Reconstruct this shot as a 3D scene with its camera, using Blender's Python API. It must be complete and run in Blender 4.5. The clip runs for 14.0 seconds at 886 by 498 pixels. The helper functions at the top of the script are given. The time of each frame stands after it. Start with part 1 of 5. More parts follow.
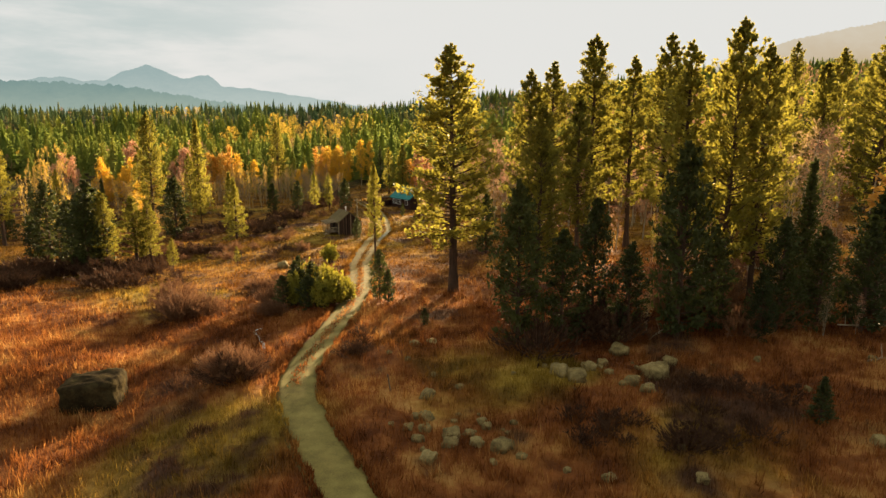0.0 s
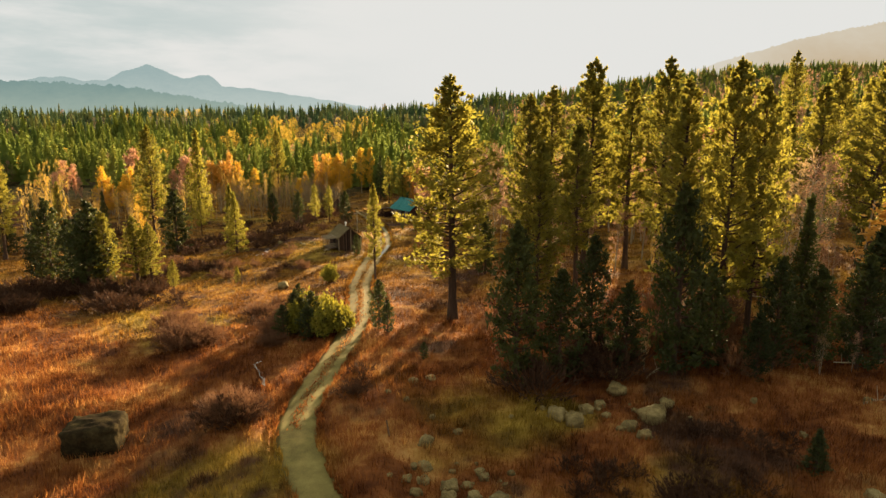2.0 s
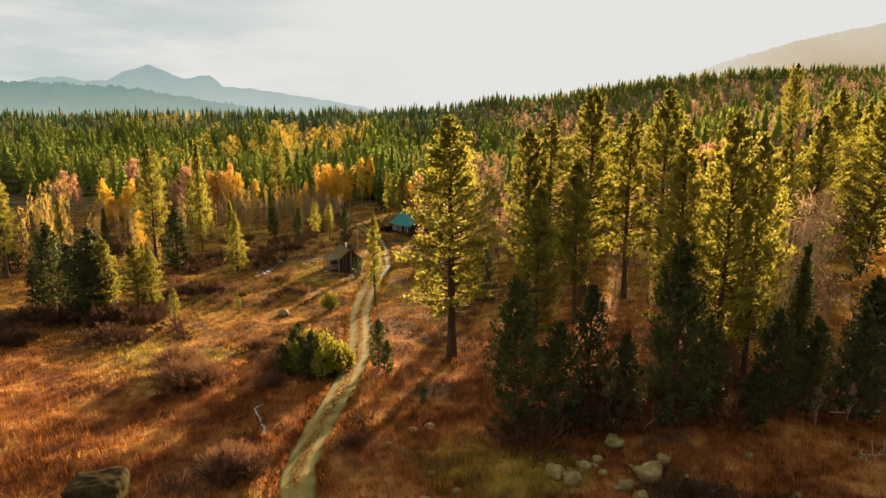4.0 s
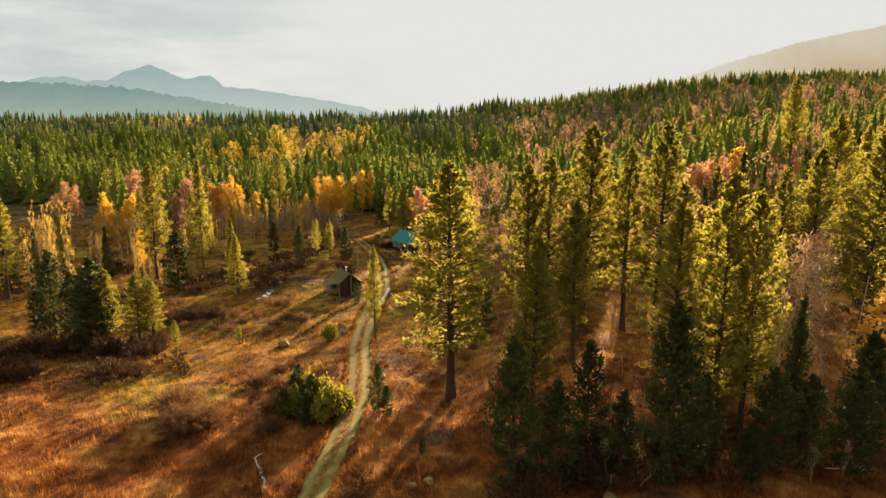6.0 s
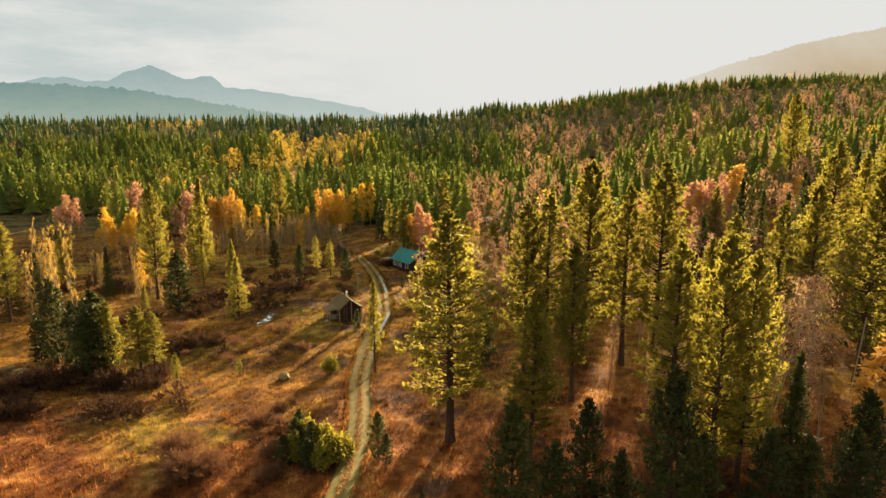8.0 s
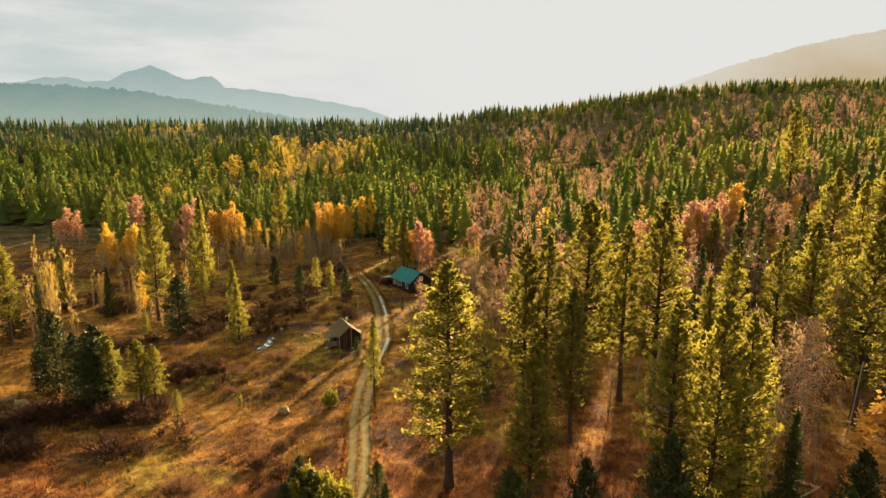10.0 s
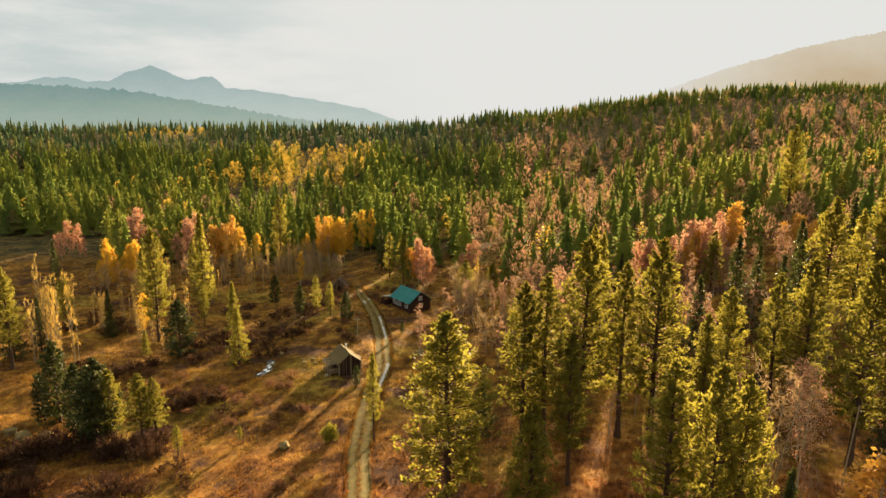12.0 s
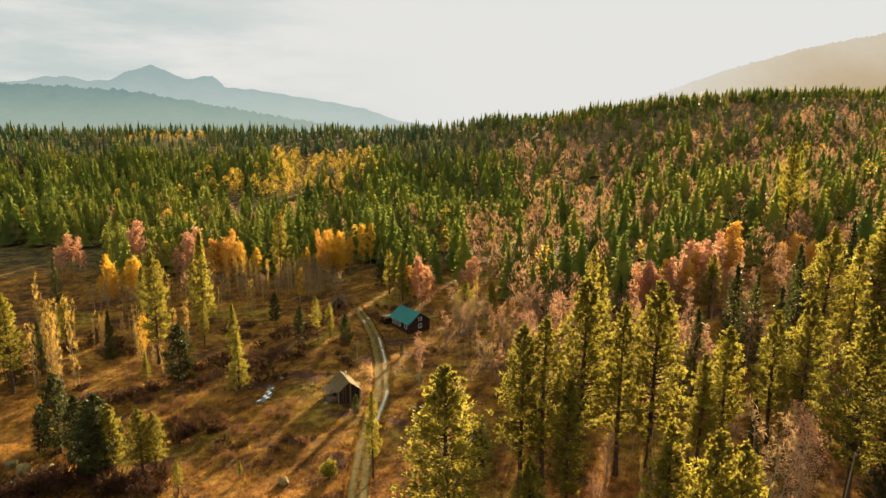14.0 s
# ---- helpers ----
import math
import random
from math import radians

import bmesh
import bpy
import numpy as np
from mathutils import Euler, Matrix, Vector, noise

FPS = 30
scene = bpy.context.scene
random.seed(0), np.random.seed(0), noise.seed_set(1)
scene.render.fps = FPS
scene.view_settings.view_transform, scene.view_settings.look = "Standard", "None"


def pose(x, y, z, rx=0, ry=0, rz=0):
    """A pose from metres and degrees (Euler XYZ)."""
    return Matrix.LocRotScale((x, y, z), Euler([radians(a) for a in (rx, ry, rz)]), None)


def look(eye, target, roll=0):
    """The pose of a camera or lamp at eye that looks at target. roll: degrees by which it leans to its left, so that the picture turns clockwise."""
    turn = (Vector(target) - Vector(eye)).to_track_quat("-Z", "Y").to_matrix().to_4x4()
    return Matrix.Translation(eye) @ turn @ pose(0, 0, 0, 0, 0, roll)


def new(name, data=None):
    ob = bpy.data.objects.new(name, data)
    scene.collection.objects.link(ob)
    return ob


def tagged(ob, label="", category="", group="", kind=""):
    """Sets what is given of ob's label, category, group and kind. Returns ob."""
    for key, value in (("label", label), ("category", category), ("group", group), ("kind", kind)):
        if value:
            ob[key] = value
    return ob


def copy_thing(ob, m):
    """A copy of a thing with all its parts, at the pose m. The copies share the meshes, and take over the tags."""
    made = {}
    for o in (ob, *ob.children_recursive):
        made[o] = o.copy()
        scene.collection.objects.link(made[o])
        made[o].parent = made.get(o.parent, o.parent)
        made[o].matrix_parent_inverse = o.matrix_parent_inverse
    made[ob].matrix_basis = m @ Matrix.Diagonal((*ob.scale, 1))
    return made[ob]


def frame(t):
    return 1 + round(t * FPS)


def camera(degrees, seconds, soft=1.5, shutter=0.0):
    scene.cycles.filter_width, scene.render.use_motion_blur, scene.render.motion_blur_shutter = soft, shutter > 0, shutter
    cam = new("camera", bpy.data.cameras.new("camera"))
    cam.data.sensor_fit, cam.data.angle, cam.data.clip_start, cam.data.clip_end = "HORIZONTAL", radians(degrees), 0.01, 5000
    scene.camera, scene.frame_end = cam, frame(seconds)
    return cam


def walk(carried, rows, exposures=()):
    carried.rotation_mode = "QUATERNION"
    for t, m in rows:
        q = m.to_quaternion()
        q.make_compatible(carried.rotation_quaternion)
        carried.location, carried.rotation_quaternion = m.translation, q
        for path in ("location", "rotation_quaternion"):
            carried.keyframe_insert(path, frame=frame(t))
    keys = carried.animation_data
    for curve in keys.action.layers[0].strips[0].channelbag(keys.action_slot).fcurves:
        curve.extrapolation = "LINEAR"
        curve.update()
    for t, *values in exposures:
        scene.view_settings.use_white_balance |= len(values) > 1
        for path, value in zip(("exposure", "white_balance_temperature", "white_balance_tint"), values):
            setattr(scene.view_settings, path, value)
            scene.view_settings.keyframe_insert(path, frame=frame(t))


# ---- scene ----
cam = camera(72.0, 14.0, soft=1.45)
METRES, EYE, TILT, LEAN, TURN = 27.0, 15.0, -11.0, 0.0, 0.0
ROWS = [
    (0.0, 0.0, 0.0, 0.0, 0.0, 0.0, -0.0),
    (0.5, 0.0009, -0.0019, 0.0215, 0.01, -0.0, -0.0),
    (1.0, 0.0016, -0.0038, 0.0443, 0.02, -0.02, -0.02),
    (1.5, 0.0027, -0.0059, 0.0673, 0.03, -0.03, -0.03),
    (2.0, 0.0035, -0.0078, 0.0925, 0.04, -0.06, -0.04),
    (2.5, 0.0041, -0.0098, 0.12, 0.05, -0.06, -0.05),
    (3.0, 0.0048, -0.0122, 0.1506, 0.06, -0.07, -0.06),
    (5.5, 0.0097, -0.0257, 0.32, 0.14, -0.11, -0.18),
    (6.0, 0.0099, -0.0283, 0.3557, 0.14, -0.11, -0.22),
    (6.5, 0.01, -0.031, 0.3922, 0.15, -0.12, -0.24),
    (7.0, 0.0105, -0.0336, 0.4295, 0.16, -0.12, -0.24),
    (7.5, 0.0114, -0.036, 0.4676, 0.18, -0.14, -0.25),
    (8.0, 0.0121, -0.0386, 0.5053, 0.19, -0.13, -0.27),
    (10.5, 0.0163, -0.0517, 0.7032, 0.24, -0.18, -0.39),
    (11.0, 0.0176, -0.0543, 0.7431, 0.25, -0.2, -0.41),
    (11.5, 0.018, -0.057, 0.7834, 0.25, -0.21, -0.43),
    (12.0, 0.0183, -0.0595, 0.8247, 0.25, -0.21, -0.45),
    (12.5, 0.0187, -0.0619, 0.8669, 0.24, -0.22, -0.5),
    (13.0, 0.0191, -0.0642, 0.9096, 0.24, -0.25, -0.53),
    (13.5, 0.0195, -0.067, 0.953, 0.23, -0.27, -0.56),
    (14.0, 0.0191, -0.0699, 0.9973, 0.22, -0.31, -0.58),
]
walk(cam, [(t, pose(0, 0, EYE, TILT, LEAN, TURN) @ pose(METRES * x, METRES * 1.22 * y, METRES * z, 90 + 0.82 * pitch, roll, 0.82 * yaw)) for t, x, y, z, yaw, pitch, roll in ROWS])

# ---------------------------------------------------------------- sun, sky
SUN_AZ, SUN_EL = 19.0, 10.5          # degrees to the right of the view, above level
SUN_DIR = Vector((math.sin(radians(SUN_AZ)) * math.cos(radians(SUN_EL)),
                  math.cos(radians(SUN_AZ)) * math.cos(radians(SUN_EL)), math.sin(radians(SUN_EL))))


class Nodes:
    """Short hand for building node trees."""

    def __init__(self, tree):
        self.tree = tree
        tree.nodes.clear()

    def add(self, kind, links=None, **values):
        n = self.tree.nodes.new(kind)
        for key, value in values.items():
            if key == "op":
                n.operation = value
            elif key == "blend":
                n.blend_type = value
            elif key == "dtype":
                n.data_type = value
        for key, value in (links or {}).items():
            sock = n.inputs[key]
            if isinstance(value, bpy.types.NodeSocket):
                self.tree.links.new(value, sock)
            else:
                sock.default_value = value
        return n

    def link(self, a, b):
        self.tree.links.new(a, b)

    def mix(self, fac, a, b, blend="MIX"):
        n = self.tree.nodes.new("ShaderNodeMix")
        n.data_type, n.blend_type = "RGBA", blend
        for i, v in ((0, fac), (6, a), (7, b)):
            if isinstance(v, bpy.types.NodeSocket):
                self.tree.links.new(v, n.inputs[i])
            elif i == 0:
                n.inputs[i].default_value = v
            else:
                n.inputs[i].default_value = (*v, 1.0) if len(v) == 3 else v
        return n.outputs[2]

    def ramp(self, fac, stops):
        n = self.tree.nodes.new("ShaderNodeValToRGB")
        while len(n.color_ramp.elements) < len(stops):
            n.color_ramp.elements.new(0.5)
        for el, (p, c) in zip(n.color_ramp.elements, stops):
            el.position = p
            el.color = (*c, 1.0) if len(c) == 3 else c
        self.tree.links.new(fac, n.inputs[0])
        return n.outputs[0]

    def noise(self, vec, scale, detail=4.0, rough=0.55):
        n = self.tree.nodes.new("ShaderNodeTexNoise")
        n.inputs["Scale"].default_value, n.inputs["Detail"].default_value = scale, detail
        n.inputs["Roughness"].default_value = rough
        if vec is not None:
            self.tree.links.new(vec, n.inputs["Vector"])
        return n.outputs["Fac"]

    def math(self, op, a, b=0.0, c=0.0):
        n = self.tree.nodes.new("ShaderNodeMath")
        n.operation = op
        for i, v in enumerate((a, b, c)):
            if isinstance(v, bpy.types.NodeSocket):
                self.tree.links.new(v, n.inputs[i])
            else:
                n.inputs[i].default_value = v
        return n.outputs[0]

    def spread(self, v, a, b, c=0.0, d=1.0):
        n = self.tree.nodes.new("ShaderNodeMapRange")
        n.interpolation_type = "SMOOTHSTEP"
        self.tree.links.new(v, n.inputs[0])
        for i, w in zip((1, 2, 3, 4), (a, b, c, d)):
            n.inputs[i].default_value = w
        return n.outputs[0]


world = bpy.data.worlds.new("autumn_sky")
scene.world = world
world.use_nodes = True
g = Nodes(world.node_tree)
sky = g.add("ShaderNodeTexSky")
sky.sky_type, sky.sun_disc = "NISHITA", False
sky.sun_elevation, sky.sun_rotation = radians(SUN_EL), radians(SUN_AZ)
sky.air_density, sky.dust_density, sky.altitude = 1.0, 3.0, 1800
where = g.add("ShaderNodeTexCoord").outputs["Generated"]
toward = g.add("ShaderNodeVectorMath", {0: where, 1: tuple(SUN_DIR)}, op="DOT_PRODUCT").outputs["Value"]
up = g.add("ShaderNodeSeparateXYZ", {0: where}).outputs["Z"]
stretch = g.add("ShaderNodeMapping", {"Vector": where, "Scale": (1.0, 1.0, 5.0)}).outputs[0]
veil = g.noise(stretch, 2.2, 6.0, 0.6)
cloud = g.mix(g.spread(veil, 0.38, 0.62), (0.64, 0.71, 0.69), (0.90, 0.89, 0.85))
near_sun = g.spread(toward, 0.72, 0.96)
cloud = g.mix(near_sun, cloud, (0.88, 0.875, 0.84))
blue = g.mix(1.0, sky.outputs[0], (0.07, 0.07, 0.07), "MULTIPLY")
cover = g.math("MULTIPLY", g.spread(toward, -0.6, 0.72, 0.8, 1.0), g.spread(up, 0.4, 1.0, 1.0, 0.85))
whole = g.mix(cover, blue, cloud)
zenith = g.spread(up, 0.25, 0.95, 1.0, 1.5)
whole = g.mix(g.spread(up, 0.15, 0.7), whole, g.mix(1.0, whole, (1.0, 0.95, 0.84), "MULTIPLY"))
lit = g.add("ShaderNodeBackground", {0: whole, 1: g.math("MULTIPLY", zenith, 0.180)})
g.add("ShaderNodeOutputWorld", {0: lit.outputs[0]})

sun = new("sun", bpy.data.lights.new("sun", "SUN"))
sun.data.energy, sun.data.angle, sun.data.color = 5.0, radians(2.0), (1.0, 0.74, 0.42)
scene.view_settings.exposure = 2.3
sun.matrix_world = look((60, 180, 90), Vector((60, 180, 90)) - SUN_DIR)

# ---------------------------------------------------------------- materials


def material(name):
    m = bpy.data.materials.new(name)
    m.use_nodes = True
    return m, Nodes(m.node_tree)


def leaf_material(name, dark, light, odd=None, through_light=0.45, hue_by_tree=0.5, gloss=0.18):
    """Foliage: colour differs from tree to tree and leaf to leaf, and lets the light through."""
    m, g = material(name)
    tree = g.add("ShaderNodeObjectInfo").outputs["Random"]
    leaf = g.add("ShaderNodeNewGeometry").outputs["Random Per Island"]
    clump = g.spread(g.noise(g.add("ShaderNodeTexCoord").outputs["Object"], 0.9, 3, 0.6), 0.3, 0.7)
    single = g.math("ADD", g.math("MULTIPLY", leaf, 0.5), g.math("MULTIPLY", clump, 0.5))
    fac = g.math("ADD", g.math("MULTIPLY", tree, hue_by_tree), g.math("MULTIPLY", single, 1.0 - hue_by_tree))
    colour = g.mix(fac, dark, light)
    if odd:
        colour = g.mix(g.spread(leaf, 0.86, 0.9), colour, odd)
    face = g.add("ShaderNodeBsdfPrincipled", {"Base Color": colour, "Roughness": 0.6, "Specular IOR Level": gloss})
    back = g.add("ShaderNodeBsdfTranslucent", {"Color": g.mix(0.5, colour, light)})
    both = g.add("ShaderNodeMixShader", {0: through_light, 1: face.outputs[0], 2: back.outputs[0]})
    g.add("ShaderNodeOutputMaterial", {0: both.outputs[0]})
    return m


def rough_material(name, stops, scale, fine=6.0, bump=0.3, rough=0.9, dist=0.03, stretch=None, spec=0.12):
    """Bark, rock, boards: two scales of noise in colour, with relief."""
    m, g = material(name)
    vec = g.add("ShaderNodeTexCoord").outputs["Object"]
    if stretch:
        vec = g.add("ShaderNodeMapping", {"Vector": vec, "Scale": stretch}).outputs[0]
    a, b = g.noise(vec, scale, 5.0), g.noise(vec, scale * fine, 6.0, 0.65)
    fac = g.math("ADD", g.math("MULTIPLY", a, 0.6), g.math("MULTIPLY", b, 0.4))
    one = g.add("ShaderNodeObjectInfo").outputs["Random"]
    fac = g.math("ADD", fac, g.math("MULTIPLY", g.math("SUBTRACT", one, 0.5), 0.12))
    b2 = g.add("ShaderNodeBump", {"Strength": bump, "Distance": dist, "Height": fac})
    p = g.add("ShaderNodeBsdfPrincipled", {"Base Color": g.ramp(fac, stops), "Roughness": rough,
                                           "Specular IOR Level": spec, "Normal": b2.outputs[0]})
    g.add("ShaderNodeOutputMaterial", {0: p.outputs[0]})
    return m


PINE = leaf_material("pine_needles", (0.040, 0.046, 0.009), (0.32, 0.272, 0.038), through_light=0.66, hue_by_tree=0.35)
SPRUCE = leaf_material("spruce_needles", (0.016, 0.024, 0.011), (0.085, 0.092, 0.020), through_light=0.38)
def stand_material(name, stops):
    """Conifers far off: colour drifts from stand to stand and tree to tree."""
    m, g = material(name)
    vec = g.add("ShaderNodeNewGeometry").outputs["Position"]
    leaf = g.add("ShaderNodeNewGeometry").outputs["Random Per Island"]
    flat = g.add("ShaderNodeMapping", {"Vector": vec, "Scale": (1.0, 1.0, 0.12)}).outputs[0]
    stand, single = g.noise(flat, 0.014, 3, 0.5), g.noise(flat, 0.15, 2, 0.5)
    fac = g.math("ADD", g.math("ADD", g.math("MULTIPLY", stand, 0.55), g.math("MULTIPLY", single, 0.45)), g.math("MULTIPLY", g.math("SUBTRACT", leaf, 0.5), 0.06))
    colour = g.ramp(fac, stops)
    face = g.add("ShaderNodeBsdfDiffuse", {"Color": colour})
    back = g.add("ShaderNodeBsdfTranslucent", {"Color": colour})
    both = g.add("ShaderNodeMixShader", {0: 0.62, 1: face.outputs[0], 2: back.outputs[0]})
    g.add("ShaderNodeOutputMaterial", {0: both.outputs[0]})
    return m


FAR_PINE = stand_material("far_pine_needles", [(0.34, (0.095, 0.135, 0.042)), (0.43, (0.145, 0.188, 0.045)), (0.53, (0.21, 0.238, 0.050)), (0.66, (0.31, 0.295, 0.065))])
# blue-green lift in these stops is distance haze put into the needle colour
HAZED_CONIFER = stand_material("haze_tinted_needles", [(0.34, (0.070, 0.115, 0.065)), (0.46, (0.115, 0.165, 0.080)), (0.56, (0.19, 0.215, 0.085)), (0.68, (0.32, 0.28, 0.09))])
YELLOW = leaf_material("yellow_aspen_leaves", (0.46, 0.24, 0.02), (0.74, 0.47, 0.05), through_light=0.58)
FAR_GOLD = leaf_material("far_aspen_leaves", (0.40, 0.25, 0.032), (0.64, 0.44, 0.06), hue_by_tree=0.0, through_light=0.55)
ORANGE = leaf_material("orange_aspen_leaves", (0.46, 0.215, 0.032), (0.70, 0.41, 0.075))
PINK = leaf_material("russet_pink_aspen_leaves", (0.42, 0.205, 0.115), (0.62, 0.35, 0.20))
STRAW = leaf_material("straw_twigs", (0.42, 0.26, 0.045), (0.68, 0.45, 0.09), through_light=0.5, gloss=0.05)
GREENISH = leaf_material("yellow_green_leaves", (0.055, 0.066, 0.010), (0.40, 0.34, 0.04), hue_by_tree=0.3)
WILLOW = leaf_material("red_brown_willow_twigs", (0.085, 0.044, 0.026), (0.25, 0.125, 0.062), through_light=0.35, gloss=0.03)
PALE_TWIG = leaf_material("pale_tan_twigs", (0.20, 0.13, 0.065), (0.42, 0.28, 0.13), through_light=0.4, gloss=0.04)
RUSSET = leaf_material("bare_russet_twigs", (0.18, 0.098, 0.058), (0.42, 0.235, 0.135), through_light=0.45, hue_by_tree=0.3, gloss=0.04)
DARK_SHRUB = leaf_material("dark_shrub_twigs", (0.030, 0.017, 0.012), (0.10, 0.052, 0.028), through_light=0.25, gloss=0.03)
BARK = rough_material("pine_bark", [(0.3, (0.030, 0.020, 0.014)), (0.55, (0.085, 0.050, 0.030)), (0.8, (0.16, 0.095, 0.055))], 2.0, stretch=(3, 3, 0.5))
PALE_BARK = rough_material("aspen_bark", [(0.25, (0.06, 0.045, 0.03)), (0.5, (0.30, 0.24, 0.15)), (0.8, (0.42, 0.36, 0.24))], 1.5, stretch=(2, 2, 0.8))
ROCK = rough_material("granite_rock", [(0.25, (0.045, 0.032, 0.014)), (0.42, (0.135, 0.098, 0.038)), (0.55, (0.23, 0.172, 0.070)), (0.75, (0.39, 0.30, 0.125))], 2.6, bump=1.0, dist=0.08)
MOSSY = rough_material("lichened_boulder", [(0.2, (0.010, 0.007, 0.004)), (0.45, (0.024, 0.017, 0.008)), (0.58, (0.046, 0.034, 0.014)), (0.8, (0.12, 0.090, 0.038))], 1.2, bump=0.8, dist=0.10, spec=0.02)

# ---------------------------------------------------------------- the lie of the land


def S(a, b, v):
    t = np.clip((np.asarray(v, float) - a) / (b - a), 0.0, 1.0)
    return t * t * (3 - 2 * t)


def waves(x, y, size, seed):
    r = np.random.RandomState(seed)
    z = 0.0
    for k in range(6):
        a, w = r.uniform(0, 6.28), 6.28 / (size * r.uniform(0.6, 1.6))
        z = z + np.sin((x * math.cos(a) + y * math.sin(a)) * w + r.uniform(0, 6.28)) / 6
    return z


ROAD_X = np.array([-2.2, -3.37, -5.18, -6.64, -8.03, -8.36, -8.03, -7.55, -7.46, -8.3, -9.4, -9.9, -10.0, -9.4, -11.0, -13.5, -16.8, -19.8, -23.7, -30.0])
ROAD_Y = np.array([18.0, 20.7, 24.0, 27.3, 30.8, 34.2, 39.5, 45.0, 52.3, 60.0, 67.0, 77.0, 86.0, 96.5, 109.5, 122.6, 134.3, 143.2, 159.0, 180.0])
CREEK_Y = np.array([60.0, 70.0, 75.0, 84.0, 91.0, 93.5, 96.5, 100.0, 103.0, 112.0, 122.0, 140.0])
CREEK_X = np.array([-66.0, -58.0, -53.5, -45.0, -35.5, -30.6, -28.9, -28.8, -29.9, -34.0, -36.0, -44.0])


def road_x(y):
    y = np.asarray(y, float)
    return sum(np.interp(y + d, ROAD_Y, ROAD_X) for d in (-1.6, -0.8, 0.0, 0.8, 1.6)) / 5


def creek_x(y):
    return np.interp(y, CREEK_Y, CREEK_X)


def land(x, y):
    """Height of the land without the road bed."""
    x, y = np.asarray(x, float), np.asarray(y, float)
    z = 1.5 - 2.3 * S(35, 100, y) - 0.6 * S(100, 150, y)
    z = z - 1.3 * S(-5, -20, x) * (1 - S(60, 90, y))
    z = z - 3.0 * S(-20, -42, x) * S(52, 88, y) * (1 - S(170, 300, y))
    z = z + 1.3 * S(-2, 14, x) * S(15, 60, y)
    foot = 45 + 95 * S(150, 600, y)
    rise = 0.25 * 18 * np.log1p(np.exp(np.clip((x - foot) / 18, -30, 30))) * S(40, 120, y)
    z = z + 36 * (1 - np.exp(-np.minimum(rise, 200) / 36))
    z = z + S(270, 710, y) * (31 + 15 * S(-90, 70, x) + 7 * waves(x, 0 * y, 300, 5)) - 25 * S(760, 1100, y)
    z = z + waves(x, y, 9, 1) * 0.30 + waves(x, y, 2.2, 2) * 0.09 + waves(x, y, 60, 3) * np.clip(y / 80, 0, 6) * 0.35
    near = S(60, 66, y) * (1 - S(132, 140, y))
    z = z - 0.9 * np.exp(-((x - creek_x(y)) / 2.2) ** 2) * near
    return z


def bed(x, y):
    """The even bed on which the lane runs."""
    return 1.5 - 2.3 * S(35, 100, y) - 0.6 * S(100, 150, y) - 1.3 * S(-5, -20, x) * (1 - S(60, 90, y)) + 1.3 * S(-2, 14, x) * S(15, 60, y)


def ground(x, y):
    on = S(2.1, 1.1, np.abs(x - road_x(y))) * S(14, 18, y) * (1 - S(138, 152, y))
    return land(x, y) * (1 - on) + (bed(x, y) - 0.30) * on


def gz(x, y):
    return float(ground(np.array([x]), np.array([y]))[0])


def mesh_of(name, verts, faces, mat, smooth=False):
    me = bpy.data.meshes.new(name)
    me.from_pydata(np.asarray(verts).tolist(), [], [list(f) for f in np.asarray(faces).tolist()])
    me.materials.append(mat)
    if smooth:
        me.polygons.foreach_set("use_smooth", [True] * len(me.polygons))
    me.update()
    return me


def sheet(xs, ys, height):
    """A grid of quads over the lines xs, ys."""
    gx, gy = np.meshgrid(xs, ys)
    v = np.stack([gx, gy, height(gx, gy)], -1).reshape(-1, 3)
    n, m = len(xs), len(ys)
    i = (np.arange(m - 1)[:, None] * n + np.arange(n - 1)[None, :]).ravel()
    return v, np.stack([i, i + 1, i + 1 + n, i + n], -1)


def steps(inner, step, outer, growth=1.09):
    out, s = [inner], step
    while out[-1] < outer:
        s *= growth
        out.append(out[-1] + s)
    return out


